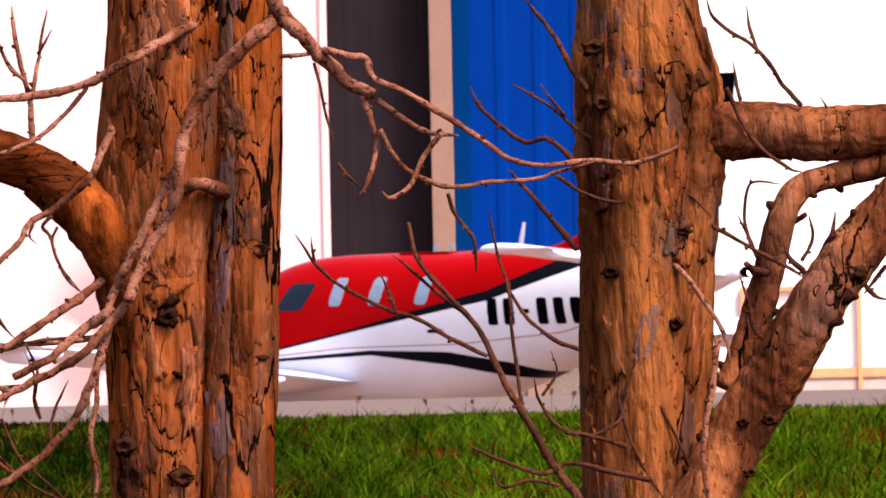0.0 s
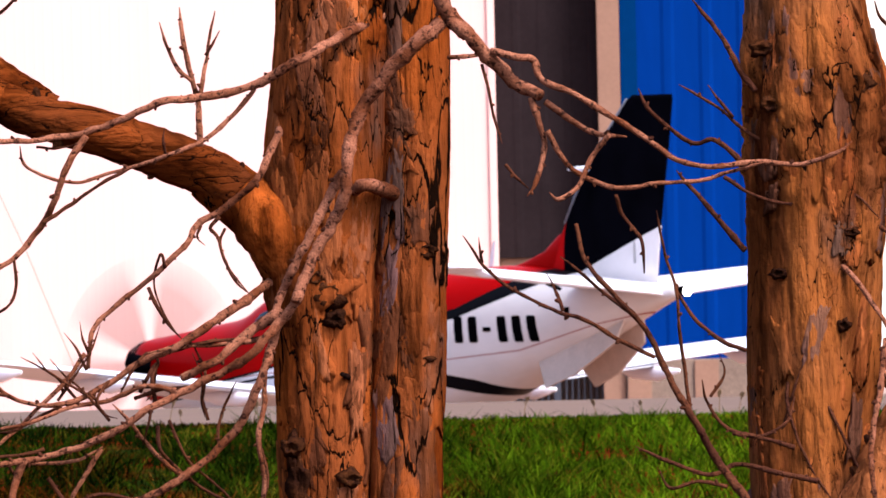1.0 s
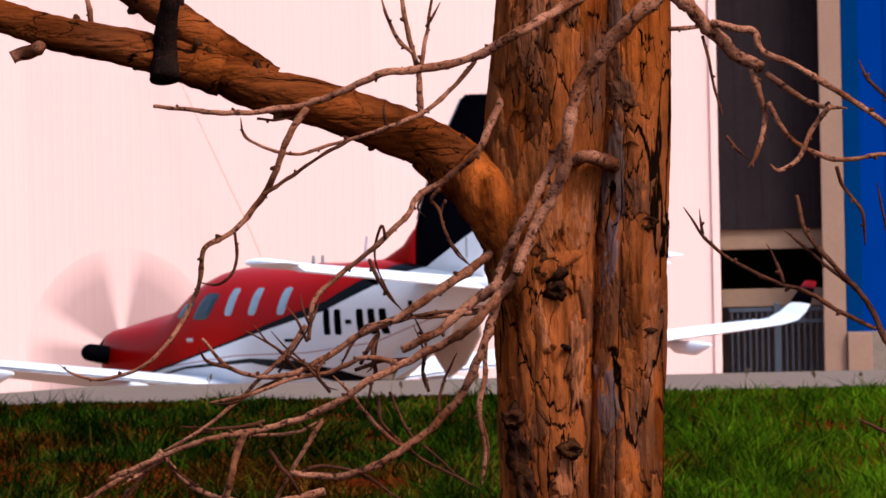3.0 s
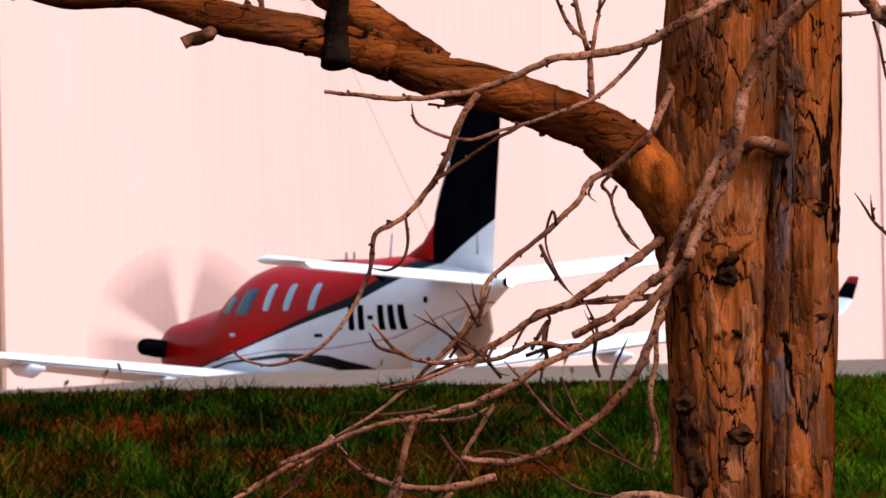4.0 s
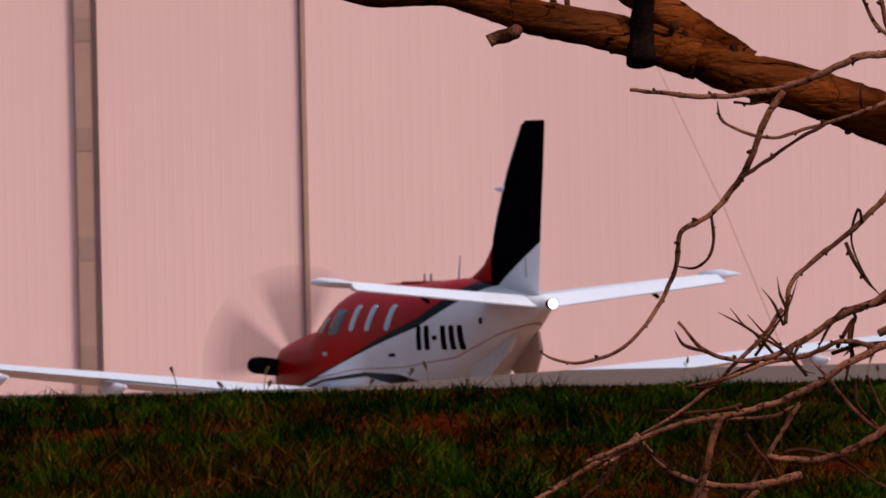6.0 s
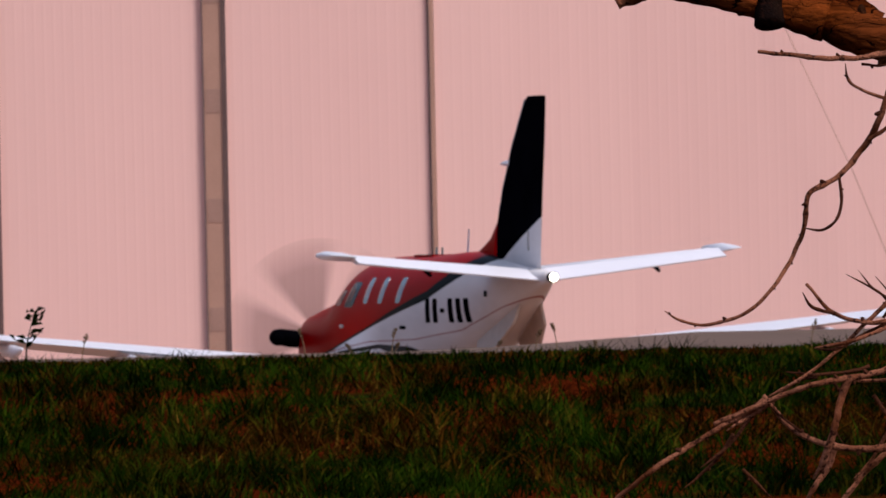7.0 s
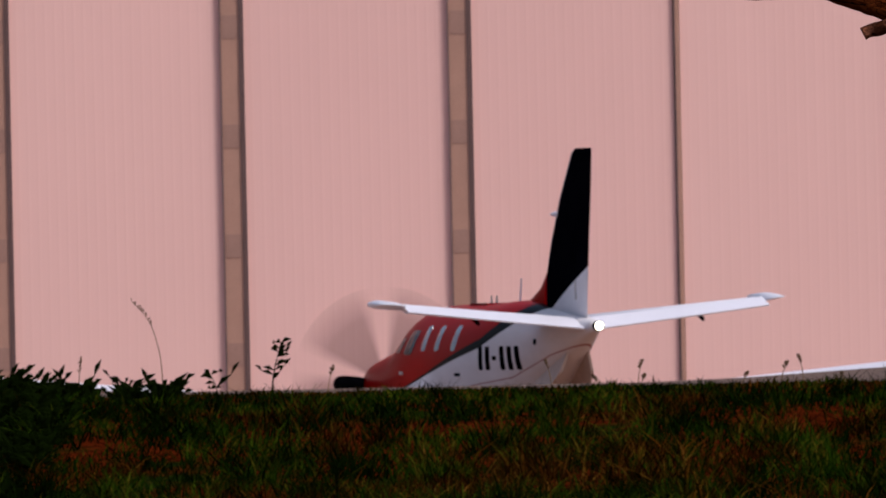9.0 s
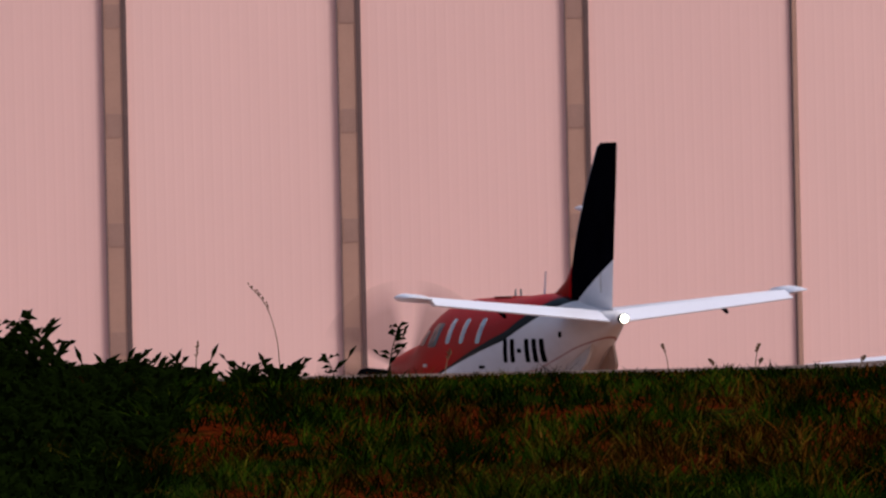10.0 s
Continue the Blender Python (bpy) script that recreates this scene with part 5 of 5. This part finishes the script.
grow(sap, "branch", -0.3, 0.017, 0.0145, (0.42, -0.02), (0.40, 0.4), (0.375, 0.85), (0.355, 1.13))
grow(sap, "branch", -0.3, 0.0146, 0.0061, (0.346, 1.124), (0.300, 1.234), (0.253, 1.309), (0.215, 1.360), (0.182, 1.426), (0.141, 1.494), (0.106, 1.567), (0.071, 1.641), (0.005, 1.716), (-0.054, 1.790), (-0.074, 1.870))
grow(sap, "twig", -0.3, 0.0073, 0.0037, (0.090, 1.580), (0.015, 1.618), (-0.057, 1.662), (-0.117, 1.682), (-0.214, 1.732), (-0.273, 1.782), (-0.297, 1.819), (-0.318, 1.850))
grow(sap, "twig", -0.3, 0.0049, 0.0024, (-0.278, 1.792), (-0.282, 1.819), (-0.284, 1.846))
grow(sap, "twig", -0.3, 0.0061, 0.0037, (0.053, 1.666), (-0.019, 1.722), (-0.067, 1.766), (-0.109, 1.801))
grow(sap, "twig", -0.3, 0.0061, 0.0037, (0.164, 1.450), (0.154, 1.554), (0.144, 1.640), (0.139, 1.725), (0.117, 1.799), (0.100, 1.896))
grow(sap, "twig", -0.3, 0.0073, 0.0037, (0.285, 1.590), (0.235, 1.613), (0.181, 1.657), (0.145, 1.713), (0.128, 1.762))
grow(sap, "twig", -0.3, 0.0061, 0.0024, (-0.105, 1.684), (-0.128, 1.743), (-0.142, 1.768))
grow(sap, "twig", -0.3, 0.0085, 0.0049, (0.435, 1.305), (0.350, 1.325), (0.266, 1.345), (0.204, 1.324), (0.107, 1.358), (0.045, 1.388))
grow(sap, "twig", -0.3, 0.0073, 0.0037, (0.388, 1.379), (0.328, 1.398), (0.243, 1.424), (0.201, 1.480), (0.190, 1.529))
grow(sap, "twig", -0.3, 0.0061, 0.0037, (0.255, 1.412), (0.315, 1.405), (0.371, 1.434), (0.390, 1.488))
grow(sap, "twig", -0.3, 0.0049, 0.0024, (0.208, 1.492), (0.239, 1.540), (0.228, 1.589))
grow(sap, "twig", -0.3, 0.0061, 0.0037, (0.240, 1.297), (0.180, 1.310), (0.118, 1.297), (0.095, 1.336))


# ---- weeds on the crest ----
def leaf(bm, base, tip, width):
    b, t = Vector(base), Vector(tip)
    d = t - b
    s = d.cross(Vector((0.2, -1, 0.3))).normalized() * width
    mid = b + d * 0.45 + Vector((0, -0.01, 0.012))
    v = [bm.verts.new(p) for p in (b, mid + s, t, mid - s, b + d * 0.48 + Vector((0, -0.018, 0.02)))]
    for q in ((0, 1, 4), (1, 2, 4), (2, 3, 4), (3, 0, 4)):
        bm.faces.new([v[i] for i in q])


def weed(x, y, height, leaves, size, seed, lean=0.0, name="weed", label="small leafy weed on the bank's crest"):
    rng = random.Random(seed)
    z = ground_height(x, y)
    w = thing(name, label, "weed", pose(x, y, z - 0.02))
    top = Vector((lean, 0, height))
    pts = [(0, 0, 0), tuple(top * 0.5 + Vector((lean * -0.2, 0, 0))), tuple(top)]
    line = spline([(*p, 0.008 - 0.003 * i) for i, p in enumerate(pts)], 0.03)
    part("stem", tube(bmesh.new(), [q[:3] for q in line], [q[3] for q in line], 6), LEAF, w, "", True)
    for i in range(leaves):
        t = 0.25 + 0.75 * rng.random() ** 0.8
        p = Vector(line[min(len(line) - 1, int(t * len(line)))][:3])
        a = rng.uniform(-0.9, 0.9) + (0 if rng.random() < 0.6 else math.pi)
        d = Vector((math.cos(a), 0.5 * math.sin(a), rng.uniform(-0.25, 0.9))) * size * rng.uniform(0.4, 1.2)
        bm = bmesh.new()
        leaf(bm, p, p + d, size * rng.uniform(0.12, 0.22))
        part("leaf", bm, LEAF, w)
        if rng.random() < 0.4:
            bm = bmesh.new()
            leaf(bm, p + d * 0.9, p + d * 1.5 + Vector((0, 0, size * rng.uniform(-0.3, 0.5))), size * 0.13)
            part("leaf", bm, LEAF, w)
    return w


def stalk(x, y, height, lean, seed):
    rng = random.Random(seed)
    w = thing("grass_stalk", "tall dry grass stalk with a seed head", "grass stalk", pose(x, y, ground_height(x, y) - 0.02), "stalks on the crest")
    pts = [(0, 0, 0), (lean * 0.1, 0, height * 0.45), (lean * 0.45, 0, height * 0.8), (lean, 0, height)]
    line = spline([(*p, 0.0045 - 0.0008 * i) for i, p in enumerate(pts)], 0.03)
    part("stem", tube(bmesh.new(), [q[:3] for q in line], [q[3] for q in line], 5), STRAW, w)
    bm = bmesh.new()
    for i in range(16):
        p = Vector(line[int(len(line) * (0.68 + 0.3 * i / 16))][:3])
        leaf(bm, p, p + Vector((rng.uniform(-0.02, 0.02), 0, rng.uniform(0.01, 0.035))), 0.005)
    part("seed_head", bm, STRAW, w)
    return w


def build_thicket():
    """The dense foot of the shrub, thousands of dark leaves over the western bank."""
    rng = random.Random(77)
    verts, faces = [], []

    def sprig(x, y, z, size):
        a, up = rng.uniform(0, 2 * math.pi), rng.uniform(-0.5, 0.9)
        d = Vector((math.cos(a), 0.6 * math.sin(a), up)).normalized() * size
        q = d.cross(Vector((rng.uniform(-0.4, 0.4), -1, rng.uniform(-0.4, 0.4)))).normalized() * size * rng.uniform(0.16, 0.30)
        p, k = Vector((x, y, z)), len(verts)
        mid = p + d * 0.45 + Vector((0, 0, 0.06 * size))
        verts.extend((tuple(p), tuple(mid + q), tuple(p + d), tuple(mid - q)))
        faces.append((k, k + 1, k + 2, k + 3))

    for i in range(26000):
        x, y = -14.6 + 4.25 * rng.random(), RIDGE_Y - 8.5 * rng.random() ** 1.1
        rim = -10.75 + 0.30 * noise.noise(Vector((y * 0.9, 3.1, 0))) + 0.10 * noise.noise(Vector((y * 4.0, 7.7, 0)))
        inside = rim - x
        if inside < 0:
            continue
        dome = min(1.0, inside / 2.0)
        lump = 0.5 + 0.5 * noise.noise(Vector((x * 2.4, y * 1.2, 5)))
        top = (0.08 + 0.30 * dome * (0.45 + 0.8 * lump)) * (0.62 if y > RIDGE_Y - 2.0 else 1.0)
        sprig(x, y, ground_height(x, y) + top * rng.random() ** 0.6, rng.uniform(0.05, 0.12))
    me = bpy.data.meshes.new("thicket")
    me.from_pydata(verts, [], faces)
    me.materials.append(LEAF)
    tagged(new("thicket", me), "dense dark green shrub leaves over the bank", "shrub", kind="stuff")


build_thicket()
stalk(-10.21, RIDGE_Y, 0.66, -0.20, 1)
stalk(-10.78, RIDGE_Y, 0.27, 0.02, 2)
weed(-9.48, RIDGE_Y - 0.1, 0.37, 20, 0.085, 3, 0.07)
weed(-9.83, RIDGE_Y - 0.2, 0.17, 8, 0.10, 4, -0.05)
weed(-10.5, RIDGE_Y - 0.2, 0.14, 8, 0.09, 5, 0.02)
rng = random.Random(12)
for i in range(44):
    bx = -13.4 + 3.3 * rng.random() ** 1.2
    h = max(0.08, (0.48 - 0.50 * max(0.0, bx + 11.95)) * rng.uniform(0.55, 1.1))
    weed(bx, RIDGE_Y - rng.uniform(0.05, 1.0), h, 24, 0.13, 40 + i, rng.uniform(-0.14, 0.14), "bush_stem", "dark leafy shrub stem in a thicket on the bank")
for i in range(60):
    bx = -13.4 + 2.7 * rng.random() ** 1.1
    weed(bx, RIDGE_Y - rng.uniform(1.0, 6.5), rng.uniform(0.16, 0.34), 12, 0.14, 140 + i, rng.uniform(-0.12, 0.12), "bush_stem", "dark leafy shrub stem in a thicket on the bank")
for i in range(26):
    stalk(rng.uniform(-11.0, 2.0), RIDGE_Y + rng.uniform(-0.2, 0.4), rng.uniform(0.07, 0.2), rng.uniform(-0.05, 0.05), 280 + i)


# ---- what moves ----
def motions():
    walk(aircraft, [
        (0.0, pose(-1.211, 268.064, -0.254, 0, 0, 40.31)),
        (0.5, pose(-2.193, 269.835, -0.333, 0, 0, 37.05)),
        (1.0, pose(-3.027, 271.664, -0.390, 0, 0, 34.14)),
        (1.5, pose(-3.900, 273.549, -0.433, 0, 0, 31.53)),
        (2.0, pose(-4.770, 275.486, -0.470, 0, 0, 29.22)),
        (3.5, pose(-7.218, 281.502, -0.581, 0, 0, 23.75)),
        (4.0, pose(-7.968, 283.529, -0.625, 0, 0, 22.36)),
        (4.5, pose(-8.689, 285.541, -0.674, 0, 0, 21.15)),
        (5.0, pose(-9.312, 287.521, -0.726, 0, 0, 20.12)),
        (5.5, pose(-9.961, 289.456, -0.780, 0, 0, 19.24)),
        (7.0, pose(-12.096, 294.868, -0.939, 0, 0, 17.48)),
        (7.5, pose(-12.783, 296.519, -0.986, 0, 0, 17.16)),
        (8.0, pose(-13.418, 298.093, -1.029, 0, 0, 16.96)),
        (8.5, pose(-14.002, 299.597, -1.069, 0, 0, 16.89)),
        (9.0, pose(-14.590, 301.047, -1.107, 0, 0, 16.95)),
        (9.5, pose(-15.180, 302.462, -1.146, 0, 0, 17.14)),
        (10.0, pose(-15.849, 303.873, -1.191, 0, 0, 17.47)),
    ])
    turns = []
    for i in range(101):
        t = i / 10
        phase = float(np.interp(t, (0, 4.5, 5.0, 5.5, 5.7, 6.8, 7.5, 8.0, 8.5, 9.0, 9.5, 10), (60, 50, 33, 30, 13, 35, 33, 49, 50, 57, 48, 53)))
        turns.append((t, pose(0, 3.50, 1.54) @ Matrix.Rotation(radians(-(72.0 * i + phase)), 4, "Y")))
    walk(propeller, turns)


motions()
